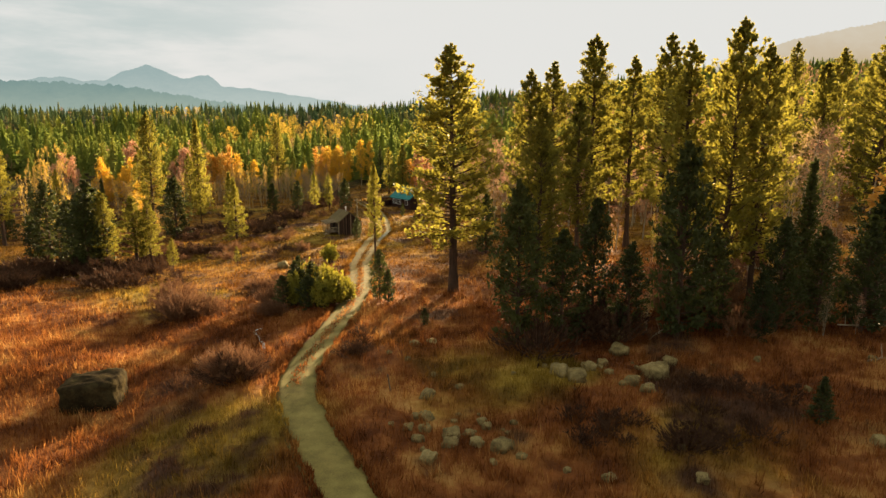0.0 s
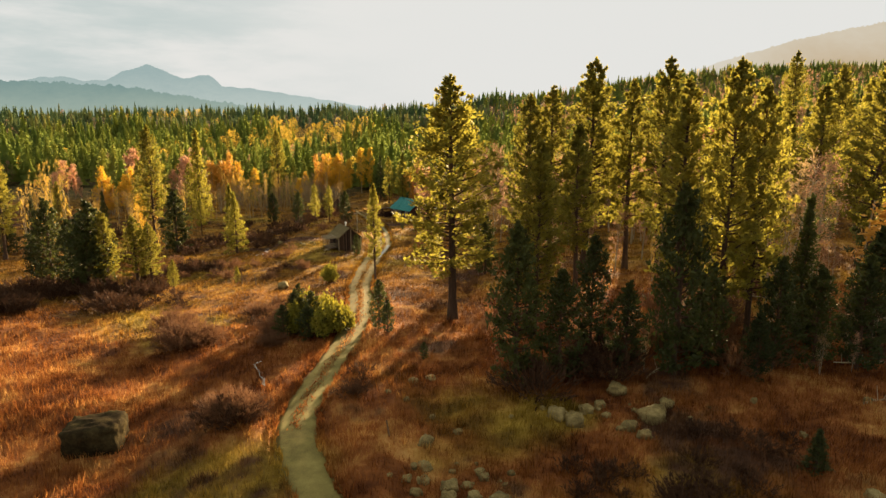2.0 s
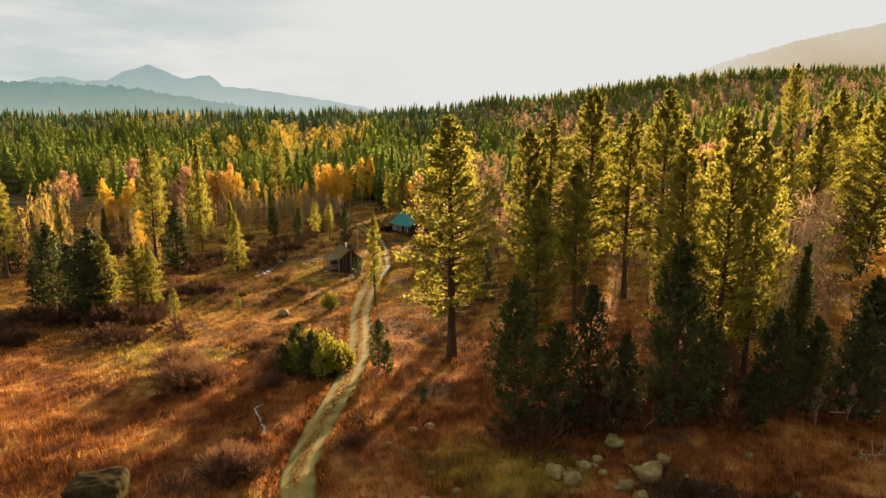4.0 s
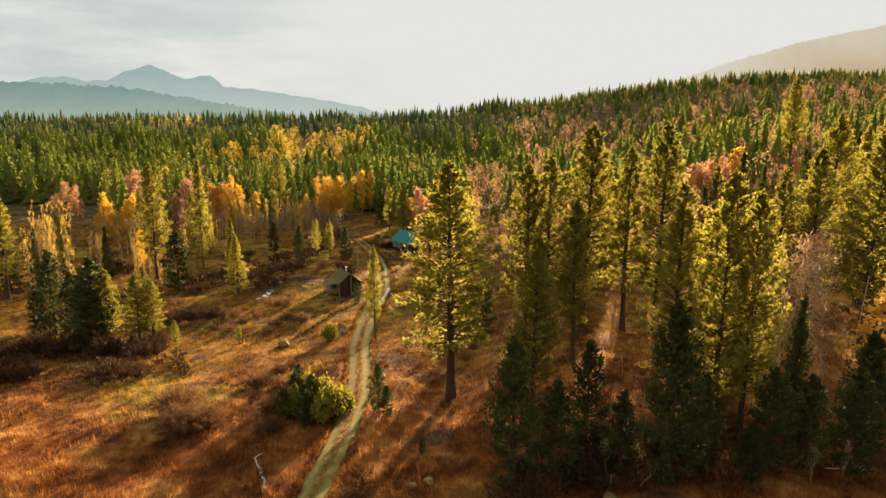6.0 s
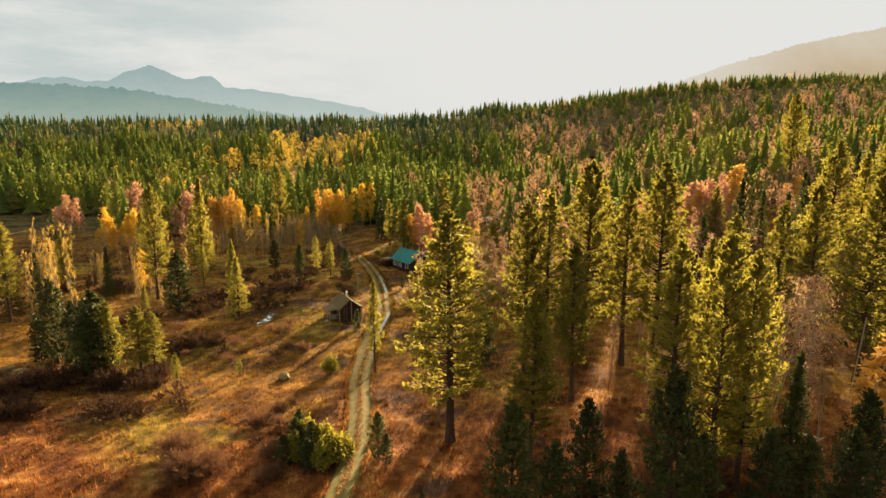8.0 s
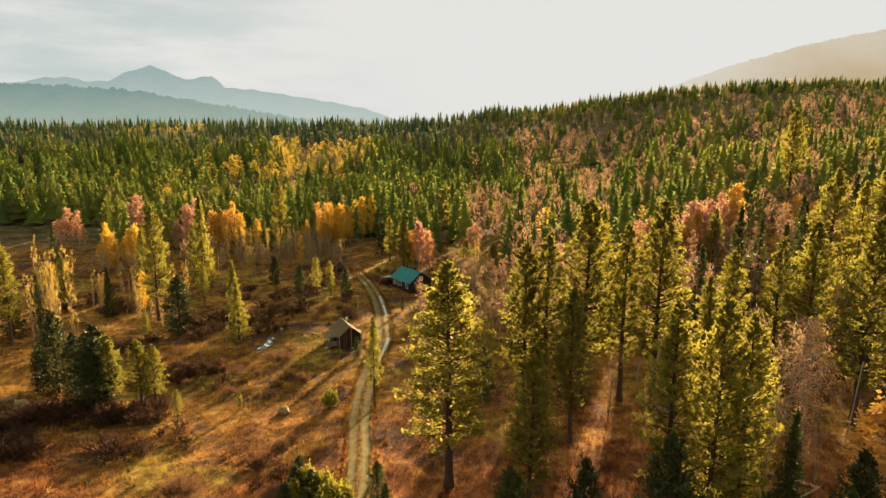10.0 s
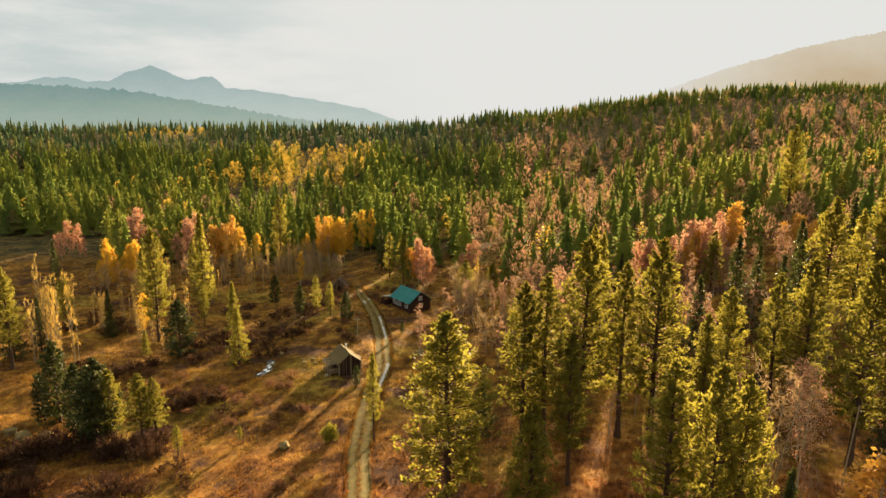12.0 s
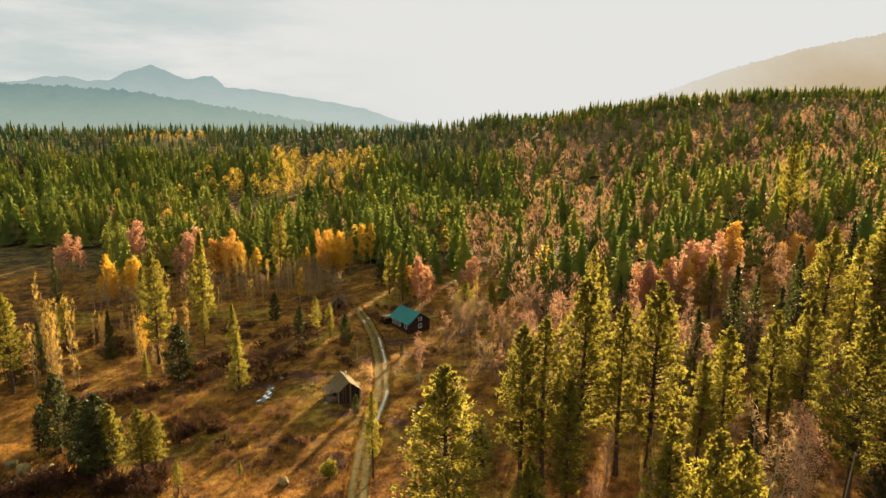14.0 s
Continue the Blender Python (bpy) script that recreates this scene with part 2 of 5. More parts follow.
def meadow_colour(g, vec, loose, weight):
    """Rust, straw, olive and dark brown patches of grass."""
    big, mid, clump = g.noise(vec, 0.045, 4), g.spread(g.noise(vec, 0.22, 5, 0.62), 0.33, 0.67), g.spread(g.noise(vec, 0.75, 4, 0.6), 0.34, 0.66)
    fac = g.math("ADD", g.math("ADD", g.math("MULTIPLY", mid, 0.62 * (1 - weight)), g.math("MULTIPLY", clump, 0.38 * (1 - weight))), g.math("MULTIPLY", loose, weight))
    rust = g.ramp(fac, [(0.12, (0.050, 0.016, 0.007)), (0.35, (0.145, 0.048, 0.014)), (0.58, (0.27, 0.098, 0.026)), (0.74, (0.40, 0.185, 0.052)), (0.9, (0.56, 0.33, 0.11))])
    ochre = g.ramp(fac, [(0.12, (0.048, 0.022, 0.006)), (0.35, (0.125, 0.060, 0.013)), (0.58, (0.245, 0.120, 0.018)), (0.74, (0.35, 0.185, 0.030)), (0.9, (0.49, 0.29, 0.058))])
    reach = g.add("ShaderNodeSeparateXYZ", {0: vec}).outputs[1]
    dry = g.mix(g.spread(g.math("ADD", reach, g.math("MULTIPLY", big, 30.0)), 60.0, 95.0), rust, ochre)
    green = g.ramp(fac, [(0.12, (0.058, 0.034, 0.007)), (0.4, (0.18, 0.112, 0.018)), (0.65, (0.33, 0.215, 0.033)), (0.9, (0.52, 0.36, 0.075))])
    damp = big
    for spot, r in (((-9.0, 25.0, 1.0), 6.0), ((-22.0, 95.0, -1.5), 9.0), ((7.0, 32.5, 2.0), 2.6)):
        d = g.add("ShaderNodeVectorMath", {0: vec, 1: spot}, op="DISTANCE").outputs["Value"]
        damp = g.math("ADD", damp, g.spread(d, r * 0.3, r * 1.3, 0.16, 0.0))
    tint = g.mix(g.spread(damp, 0.52, 0.64), dry, green)
    dark = g.ramp(fac, [(0.2, (0.030, 0.015, 0.010)), (0.6, (0.075, 0.036, 0.020)), (0.9, (0.15, 0.075, 0.035))])
    return g.mix(g.spread(g.noise(vec, 0.11, 4, 0.6), 0.55, 0.64), tint, dark), fac


GROUND, g = material("autumn_grassland")
vec = g.add("ShaderNodeTexCoord").outputs["Object"]
big, mid, fine, tiny = g.noise(vec, 0.045, 4), g.noise(vec, 0.25, 5, 0.6), g.noise(vec, 1.4, 6, 0.65), g.noise(vec, 9.0, 5, 0.7)
loose = g.math("ADD", g.math("MULTIPLY", fine, 0.6), g.math("MULTIPLY", tiny, 0.4))
tint, fac = meadow_colour(g, vec, loose, 0.35)
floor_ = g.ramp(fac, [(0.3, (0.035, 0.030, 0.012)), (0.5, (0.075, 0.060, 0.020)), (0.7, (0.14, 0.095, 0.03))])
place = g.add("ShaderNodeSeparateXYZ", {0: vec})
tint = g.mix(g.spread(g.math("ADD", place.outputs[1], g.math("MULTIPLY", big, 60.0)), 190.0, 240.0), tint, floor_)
b = g.add("ShaderNodeBump", {"Strength": 0.9, "Distance": 0.25, "Height": g.math("ADD", fine, tiny)})
p = g.add("ShaderNodeBsdfPrincipled", {"Base Color": tint, "Roughness": 0.95, "Specular IOR Level": 0.1, "Normal": b.outputs[0]})
g.add("ShaderNodeOutputMaterial", {0: p.outputs[0]})

xs = [-v for v in steps(60, 0.7, 4800)][::-1] + list(np.arange(-59.2, -15.5, 0.8)) + list(np.arange(-15.2, 0.9, 0.4)) + list(np.arange(1.2, 59.5, 0.8)) + steps(60, 0.7, 4800)
ys = [-v for v in steps(-8, 0.7, 1200)][::-1] + list(np.arange(8.8, 15.5, 0.8)) + list(np.arange(16.0, 60.1, 0.5)) + list(np.arange(60.8, 110.1, 0.8)) + steps(110.7, 0.7, 4700, 1.05)
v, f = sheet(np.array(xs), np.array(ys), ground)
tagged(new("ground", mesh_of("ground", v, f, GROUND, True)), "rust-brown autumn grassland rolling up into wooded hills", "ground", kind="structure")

# the two-track lane
LANE, g = material("packed_dirt_lane")
uv = g.add("ShaderNodeUVMap").outputs[0]
vec = g.add("ShaderNodeTexCoord").outputs["Object"]
sep = g.add("ShaderNodeSeparateXYZ", {0: uv})
wob = g.math("MULTIPLY", g.math("SUBTRACT", g.noise(vec, 1.3, 6, 0.65), 0.5), 0.75)
across = g.math("ABSOLUTE", g.math("ADD", sep.outputs[0], wob))
middle = g.math("MULTIPLY", g.spread(across, 0.2, 0.4, 1.0, 0.0), g.spread(sep.outputs[1], 27.0, 37.0))
edge = g.spread(across, 0.66, 0.9)
grain = g.math("ADD", g.math("MULTIPLY", g.noise(vec, 1.1, 5), 0.6), g.math("MULTIPLY", g.noise(vec, 14.0, 4, 0.7), 0.4))
dirt = g.ramp(grain, [(0.3, (0.085, 0.066, 0.017)), (0.5, (0.165, 0.132, 0.036)), (0.72, (0.26, 0.212, 0.066))])
weeds = g.ramp(grain, [(0.3, (0.075, 0.052, 0.012)), (0.7, (0.20, 0.140, 0.034))])
patch = g.math("MULTIPLY", g.spread(sep.outputs[1], 34.0, 75.0), g.spread(g.noise(vec, 0.5, 4), 0.3, 0.65, 0.68, 1.0))
tint = g.mix(g.math("MAXIMUM", g.math("MAXIMUM", g.math("MULTIPLY", middle, 0.85), patch), g.math("MAXIMUM", edge, g.math("MULTIPLY", g.spread(sep.outputs[1], 122.0, 142.0), 0.9))), dirt, weeds)
b = g.add("ShaderNodeBump", {"Strength": 0.5, "Distance": 0.05, "Height": grain})
p = g.add("ShaderNodeBsdfPrincipled", {"Base Color": tint, "Roughness": 0.9, "Specular IOR Level": 0.2, "Normal": b.outputs[0]})
g.add("ShaderNodeOutputMaterial", {0: p.outputs[0]})
ly = np.arange(16.0, 151.0, 0.5)
lu = np.linspace(-1, 1, 13)
cx = road_x(ly)
slope = np.gradient(cx, ly)
half = (1.22 + 0.22 * S(35, 70, ly) + 0.12 * waves(ly, 0 * ly, 5, 9)) * (1 - 0.9 * S(136, 151, ly))
nx, ny = 1 / np.sqrt(1 + slope ** 2), -slope / np.sqrt(1 + slope ** 2)
px = cx[:, None] + lu * half[:, None] * nx[:, None]
py = ly[:, None] + lu * half[:, None] * ny[:, None]
rim = S(0.72, 1.0, np.abs(lu))[None, :]
pz = bed(px, py) * (1 - rim) + (ground(px, py) + 0.03) * rim - 0.05 * np.exp(-((np.abs(lu) - 0.55) / 0.16) ** 2) + 0.02 * waves(px, py, 1.5, 12)
n = len(lu)
i = (np.arange(len(ly) - 1)[:, None] * n + np.arange(n - 1)[None, :]).ravel()
lane_mesh = mesh_of("road", np.stack([px, py, pz], -1).reshape(-1, 3), np.stack([i, i + 1, i + 1 + n, i + n], -1), LANE, True)
uvs = lane_mesh.uv_layers.new(name="lane")
for loop in lane_mesh.loops:
    r, c = divmod(loop.vertex_index, n)
    uvs.data[loop.index].uv = (lu[c], ly[r])
tagged(new("road", lane_mesh), "pale packed-dirt lane with two wheel tracks", "road", kind="structure")

# ---------------------------------------------------------------- far mountains


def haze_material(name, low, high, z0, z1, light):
    """Distance seen through bright air: a glowing backdrop, its haze put into the emission."""
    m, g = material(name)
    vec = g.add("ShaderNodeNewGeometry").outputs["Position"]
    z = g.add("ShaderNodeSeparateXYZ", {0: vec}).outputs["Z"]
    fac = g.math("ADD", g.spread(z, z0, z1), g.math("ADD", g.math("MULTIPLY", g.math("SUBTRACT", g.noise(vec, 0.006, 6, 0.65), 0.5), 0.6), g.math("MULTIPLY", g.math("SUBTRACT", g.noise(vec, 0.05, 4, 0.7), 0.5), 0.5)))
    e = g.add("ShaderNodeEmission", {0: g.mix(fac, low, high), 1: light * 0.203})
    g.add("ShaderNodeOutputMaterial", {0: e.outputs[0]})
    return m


def mountain(name, label, dist, depth, prof_x, prof_z, mat, rough, seed, tops=0.0):
    """A ridge whose crest runs along x at the given distance."""
    N_ = 700
    x = np.linspace(prof_x[0], prof_x[-1], N_)
    rows = np.linspace(-1, 1, 17)
    crest = np.interp(x, prof_x, prof_z)
    crest = crest + rough * (waves(x, 0 * x, 90, seed) + 0.5 * waves(x, 0 * x, 30, seed + 1) + tops * np.random.RandomState(seed).uniform(0, 1, N_) ** 2)
    gx, gr = np.meshgrid(x, rows)
    wall = np.clip(1 - np.abs(gr), 0, 1) ** 0.8
    gz_ = -20 + (crest[None, :] + 20) * wall + rough * 2 * waves(gx, gr * depth, 160, seed + 2) * wall * (1 - wall)
    v = np.stack([gx, dist + gr * depth, gz_], -1).reshape(-1, 3)
    i = (np.arange(16)[:, None] * N_ + np.arange(N_ - 1)[None, :]).ravel()
    f = np.stack([i, i + 1, i + N_ + 1, i + N_], -1)
    return tagged(new(name, mesh_of(name, v, f, mat, True)), label, "mountain", kind="structure")


def prof(dist, pts):
    """A skyline at that distance from sight lines: x and y on a plate 1079 from the eye, which looks 11.25 degrees down."""
    c, d = math.cos(radians(11.25)), math.sin(radians(11.25))
    out = []
    for a, b in pts:
        v = (441 - b) / 1079
        reach = c + v * d
        out.append((dist * (a - 787) / 1079 / reach, 41.9 + dist * (v * c - d) / reach))
    return [q[0] for q in out], [q[1] for q in out]


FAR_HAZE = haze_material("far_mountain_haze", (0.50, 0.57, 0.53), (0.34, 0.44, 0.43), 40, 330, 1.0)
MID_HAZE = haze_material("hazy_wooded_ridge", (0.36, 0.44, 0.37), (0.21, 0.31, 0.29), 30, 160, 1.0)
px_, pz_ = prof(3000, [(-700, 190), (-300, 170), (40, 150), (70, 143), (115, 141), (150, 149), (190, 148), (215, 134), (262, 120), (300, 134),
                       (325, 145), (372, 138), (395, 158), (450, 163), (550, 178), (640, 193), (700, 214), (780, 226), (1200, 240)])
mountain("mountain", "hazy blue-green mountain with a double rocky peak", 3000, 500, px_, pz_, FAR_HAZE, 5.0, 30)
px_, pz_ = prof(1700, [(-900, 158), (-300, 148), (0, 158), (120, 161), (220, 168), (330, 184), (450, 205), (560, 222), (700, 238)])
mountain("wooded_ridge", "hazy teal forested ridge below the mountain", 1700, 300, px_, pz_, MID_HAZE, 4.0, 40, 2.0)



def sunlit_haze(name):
    """A far slope below the sun, almost lost in bright air: a glowing backdrop, its haze painted paler towards sun and
    crest.
    """
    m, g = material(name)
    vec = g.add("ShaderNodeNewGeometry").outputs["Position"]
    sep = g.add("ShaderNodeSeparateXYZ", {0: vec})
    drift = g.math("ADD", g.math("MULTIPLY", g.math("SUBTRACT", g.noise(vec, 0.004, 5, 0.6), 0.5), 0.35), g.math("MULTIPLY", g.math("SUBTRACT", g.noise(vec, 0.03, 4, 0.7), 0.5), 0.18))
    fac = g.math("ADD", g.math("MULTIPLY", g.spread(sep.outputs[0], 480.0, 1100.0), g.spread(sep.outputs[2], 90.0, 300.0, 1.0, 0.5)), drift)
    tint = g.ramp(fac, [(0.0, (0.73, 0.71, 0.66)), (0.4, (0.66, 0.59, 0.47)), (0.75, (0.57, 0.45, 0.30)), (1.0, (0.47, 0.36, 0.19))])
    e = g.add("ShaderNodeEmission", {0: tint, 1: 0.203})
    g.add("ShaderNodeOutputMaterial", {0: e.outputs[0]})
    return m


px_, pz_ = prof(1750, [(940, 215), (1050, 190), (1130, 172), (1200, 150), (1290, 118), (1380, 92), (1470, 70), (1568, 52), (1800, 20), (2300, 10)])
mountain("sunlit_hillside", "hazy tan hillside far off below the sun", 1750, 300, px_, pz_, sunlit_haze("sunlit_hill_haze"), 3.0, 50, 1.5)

# ---------------------------------------------------------------- plants


def leaves(rng, centre, out, k, length, width, spread, up=0.15, wild=0.75):
    """k small pointed leaves or needle tufts round every centre: one quad each."""
    n = len(centre) * k
    c = np.repeat(centre, k, 0) + rng.normal(0, 1, (n, 3)) * spread
    d = np.repeat(out, k, 0) * 0.7 + rng.normal(0, wild, (n, 3)) + np.array([0, 0, up])
    d /= np.linalg.norm(d, axis=1)[:, None] + 1e-9
    s = np.cross(d, rng.normal(0, 1, (n, 3)))
    s /= np.linalg.norm(s, axis=1)[:, None] + 1e-9
    L = length * rng.uniform(0.6, 1.3, (n, 1))
    W = width * rng.uniform(0.6, 1.3, (n, 1)) / 2
    v = np.stack([c - d * L * 0.5, c + s * W, c + d * L * 0.5, c - s * W], 1).reshape(-1, 3)
    return v, np.arange(n * 4).reshape(-1, 4)


def tube(path, radii, sides=6):
    """A tapered tube along a path; its end closed."""
    path, radii = np.asarray(path, float), np.asarray(radii, float)
    t = np.gradient(path, axis=0)
    t /= np.linalg.norm(t, axis=1)[:, None] + 1e-9
    ref = np.where(np.abs(t[:, 2:3]) > 0.9, np.array([[1.0, 0, 0]]), np.array([[0, 0, 1.0]]))
    a = np.cross(t, ref)
    a /= np.linalg.norm(a, axis=1)[:, None] + 1e-9
    b = np.cross(t, a)
    w = np.arange(sides) * 2 * math.pi / sides
    ring = path[:, None] + radii[:, None, None] * (np.cos(w)[None, :, None] * a[:, None] + np.sin(w)[None, :, None] * b[:, None])
    v = ring.reshape(-1, 3)
    f = []
    for r in range(len(path) - 1):
        for q in range(sides):
            q2 = (q + 1) % sides
            f.append((r * sides + q, r * sides + q2, (r + 1) * sides + q2, (r + 1) * sides + q))
    return v, np.array(f)


def merged(pieces):
    vs, fs, n = [], [], 0
    for v, f in pieces:
        vs.append(v)
        fs.append(f + n)
        n += len(v)
    return np.concatenate(vs), np.concatenate(fs)


def plant(name, label, category, meshes, group):
    """A thing from named meshes: an empty at its foot with the parts under it."""
    root = tagged(new(name), label, category, group)
    for part_name, me in meshes:
        ob = new(part_name, me)
        ob.parent = root
    return root


def conifer(name, label, seed, mat, H=20.0, base=0.2, R=3.2, n_br=110, per=6, k=8, leaf=(0.5, 0.22), shape="pine", limbs=True, r0=0.28):
    rng = np.random.RandomState(seed)
    bend = rng.normal(0, 0.012, 2) * H
    axis = lambda u: np.stack([bend[0] * np.sin(u * 2.2), bend[1] * np.sin(u * 2.7 + 0.4) - bend[1] * math.sin(0.4), u * H], -1)
    tu = np.linspace(0, 0.985, 12)
    rad = r0 * (1 - tu) ** 0.85 + 0.02
    rad[0] *= 1.35
    wood = [tube(axis(tu), rad, 8 if limbs else 5)]
    centre, outs = [], []
    az = rng.uniform(0, 6.28)
    for i in range(n_br):
        u = ((i + rng.uniform(0, 1)) / n_br) ** 0.9
        az += 2.4 + rng.normal(0, 0.5)
        if shape == "pine":
            L = R * min(1.0, 0.58 + u * 1.5) * (1 - u) ** 0.66 * rng.uniform(0.64, 1.12)
            rise = -0.05 + 0.75 * u + rng.normal(0, 0.12)
        else:
            L = R * (1 - u) ** 0.9 * rng.uniform(0.7, 1.12)
            rise = -0.30 + 0.55 * u + rng.normal(0, 0.08)
        L = max(L, 0.26)
        hz = base + (0.985 - base) * u
        start = axis(np.array([hz]))[0]
        way = np.array([math.cos(az), math.sin(az), 0.0])
        s = np.linspace(0, 1, 5)
        curve = start + way * (s * L)[:, None] + np.array([0, 0, 1.0]) * ((rise * s + (0.28 if shape == "pine" else 0.12) * s * s) * L)[:, None]
        if limbs and L > 0.5:
            wood.append(tube(curve, np.linspace(0.018 + 0.016 * L, 0.008, 5), 4))
        m = max(2, int(per * (0.4 + 0.6 * L / R)))
        ss = rng.uniform(0.22, 1.03, m) ** 0.75
        pts = np.stack([np.interp(ss, s, curve[:, q]) for q in range(3)], -1)
        side = np.cross(way, (0, 0, 1)) * rng.normal(0, 0.16 * L, (m, 1)) * ss[:, None]
        centre.append(pts + side)
        outs.append(np.repeat((way * 0.8 + np.array([0, 0, 0.5]))[None], m, 0))
    if limbs and base > 0.12:       # bare dead snags under the crown
        for i in range(9):
            hz, a = rng.uniform(0.06, base), rng.uniform(0, 6.28)
            start, L = axis(np.array([hz]))[0], rng.uniform(0.5, 1.6)
            wood.append(tube(np.array([start, start + np.array([math.cos(a) * L, math.sin(a) * L, -0.15 * L])]), [0.03, 0.008], 4))
    top = axis(np.linspace(0.95, 1.0, 3))
    centre.append(top)
    outs.append(np.repeat(np.array([[0, 0, 3.0]]), 3, 0))
    centre, outs = np.concatenate(centre), np.concatenate(outs)
    slim = np.clip((1.02 - centre[:, 2] / H) * 5, 0.25, 1.0)
    lv, lf = leaves(rng, centre, outs, k, leaf[0], leaf[1], leaf[0] * 0.42 * np.repeat(slim, k)[:, None])
    wv, wf = merged(wood)
    return plant(name, label, "tree", [("trunk", mesh_of("trunk", wv, wf, BARK, True)), ("crown", mesh_of("crown", lv, lf, mat))], "woodland trees")


def aspen(name, label, seed, mat, H=12.0, R=1.9, n_br=44, k=4, per=6, leaf=(0.42, 0.33), low=0.2, stems=1, bark=None, steep=1.0):
    """A broadleaf with steep limbs and a loose oval crown."""
    rng = np.random.RandomState(seed)
    wood, centre, outs = [], [], []
    for st in range(stems):
        ox, oy = (rng.normal(0, 0.5, 2) if stems > 1 else (0, 0))
        lean = rng.normal(0, 0.05, 2) + np.array([ox, oy]) * 0.08
        Hs = H * rng.uniform(0.8, 1.0) if st else H
        axis = lambda u: np.stack([ox + lean[0] * u * Hs, oy + lean[1] * u * Hs, u * Hs], -1)
        tu = np.linspace(0, 0.97, 8)
        wood.append(tube(axis(tu), (0.13 if stems == 1 else 0.07) * (1 - tu) ** 0.8 + 0.012, 6))
        for i in range(n_br // stems):
            u = low + (0.97 - low) * (i + rng.uniform(0, 1)) / (n_br // stems)
            w = (u - low) / (1 - low)
            L = R * (0.35 + math.sin(min(1.0, w * 1.05) * 2.7) * 0.75) * (1 - 0.62 * w ** 2.2) * rng.uniform(0.5, 1.15)
            az = rng.uniform(0, 6.28)
            start = axis(np.array([u]))[0]
            s = np.linspace(0, 1, 4)
            way = np.array([math.cos(az), math.sin(az), 0])
            curve = start + way * (s ** 0.8 * L)[:, None] + np.array([0, 0, 1.0]) * (s * L * rng.uniform(0.5, 1.0) * steep)[:, None]
            wood.append(tube(curve, np.linspace(0.03, 0.006, 4), 3))
            ss = rng.uniform(0.35, 1.05, per)
            centre.append(np.stack([np.interp(ss, s, curve[:, q]) for q in range(3)], -1) + rng.normal(0, 0.15, (per, 3)))
            outs.append(np.repeat(way[None], per, 0))
    lv, lf = leaves(rng, np.concatenate(centre), np.concatenate(outs) * 0.4 + np.array([0, 0, 0.9 * (steep - 1)]), k, leaf[0], leaf[1], 0.28 / steep)
    wv, wf = merged(wood)
    return plant(name, label, "tree", [("trunk", mesh_of("trunk", wv, wf, bark or PALE_BARK, True)), ("crown", mesh_of("crown", lv, lf, mat))], "autumn broadleaf trees")


def shrub(name, label, seed, mat, H=2.2, R=1.6, stems=90, k=5, leaf=(0.55, 0.05), leafy=False):
    """Many thin stems fanning out from one foot."""
    rng = np.random.RandomState(seed)
    wood, centre, outs = [], [], []
    for i in range(stems):
        az, w = rng.uniform(0, 6.28), rng.uniform(0, 1) ** 0.6
        tip = np.array([math.cos(az) * R * w, math.sin(az) * R * w, H * (1 - 0.55 * w * w) * rng.uniform(0.7, 1.1)])
        foot = np.array([math.cos(az), math.sin(az), 0]) * R * 0.28 * w * rng.uniform(0, 1) + np.array([0, 0, -0.1])
        mid = foot * 0.5 + tip * 0.5 + np.array([0, 0, 0.12 * H])
        s = np.linspace(0, 1, 3)[:, None]
        curve = foot * (1 - s) ** 2 + 2 * mid * s * (1 - s) + tip * s * s
        wood.append(tube(curve, [0.018, 0.012, 0.004], 3))
        m = 4
        ss = rng.uniform(0.35, 1.0, m)
        centre.append(np.stack([np.interp(ss, s[:, 0], curve[:, q]) for q in range(3)], -1))
        d = tip - foot
        outs.append(np.repeat((d / np.linalg.norm(d))[None], m, 0) * (1.6 if not leafy else 0.5))
    lv, lf = leaves(rng, np.concatenate(centre), np.concatenate(outs), k, leaf[0], leaf[1], 0.10 if not leafy else 0.2, up=0.3, wild=0.4 if not leafy else 0.8)
    wv, wf = merged(wood)
    return plant(name, label, "shrub", [("stem", mesh_of("stem", wv, wf, WILLOW if not leafy else BARK)), ("brushwood" if not leafy else "foliage", mesh_of("foliage", lv, lf, mat))], "meadow shrubs")


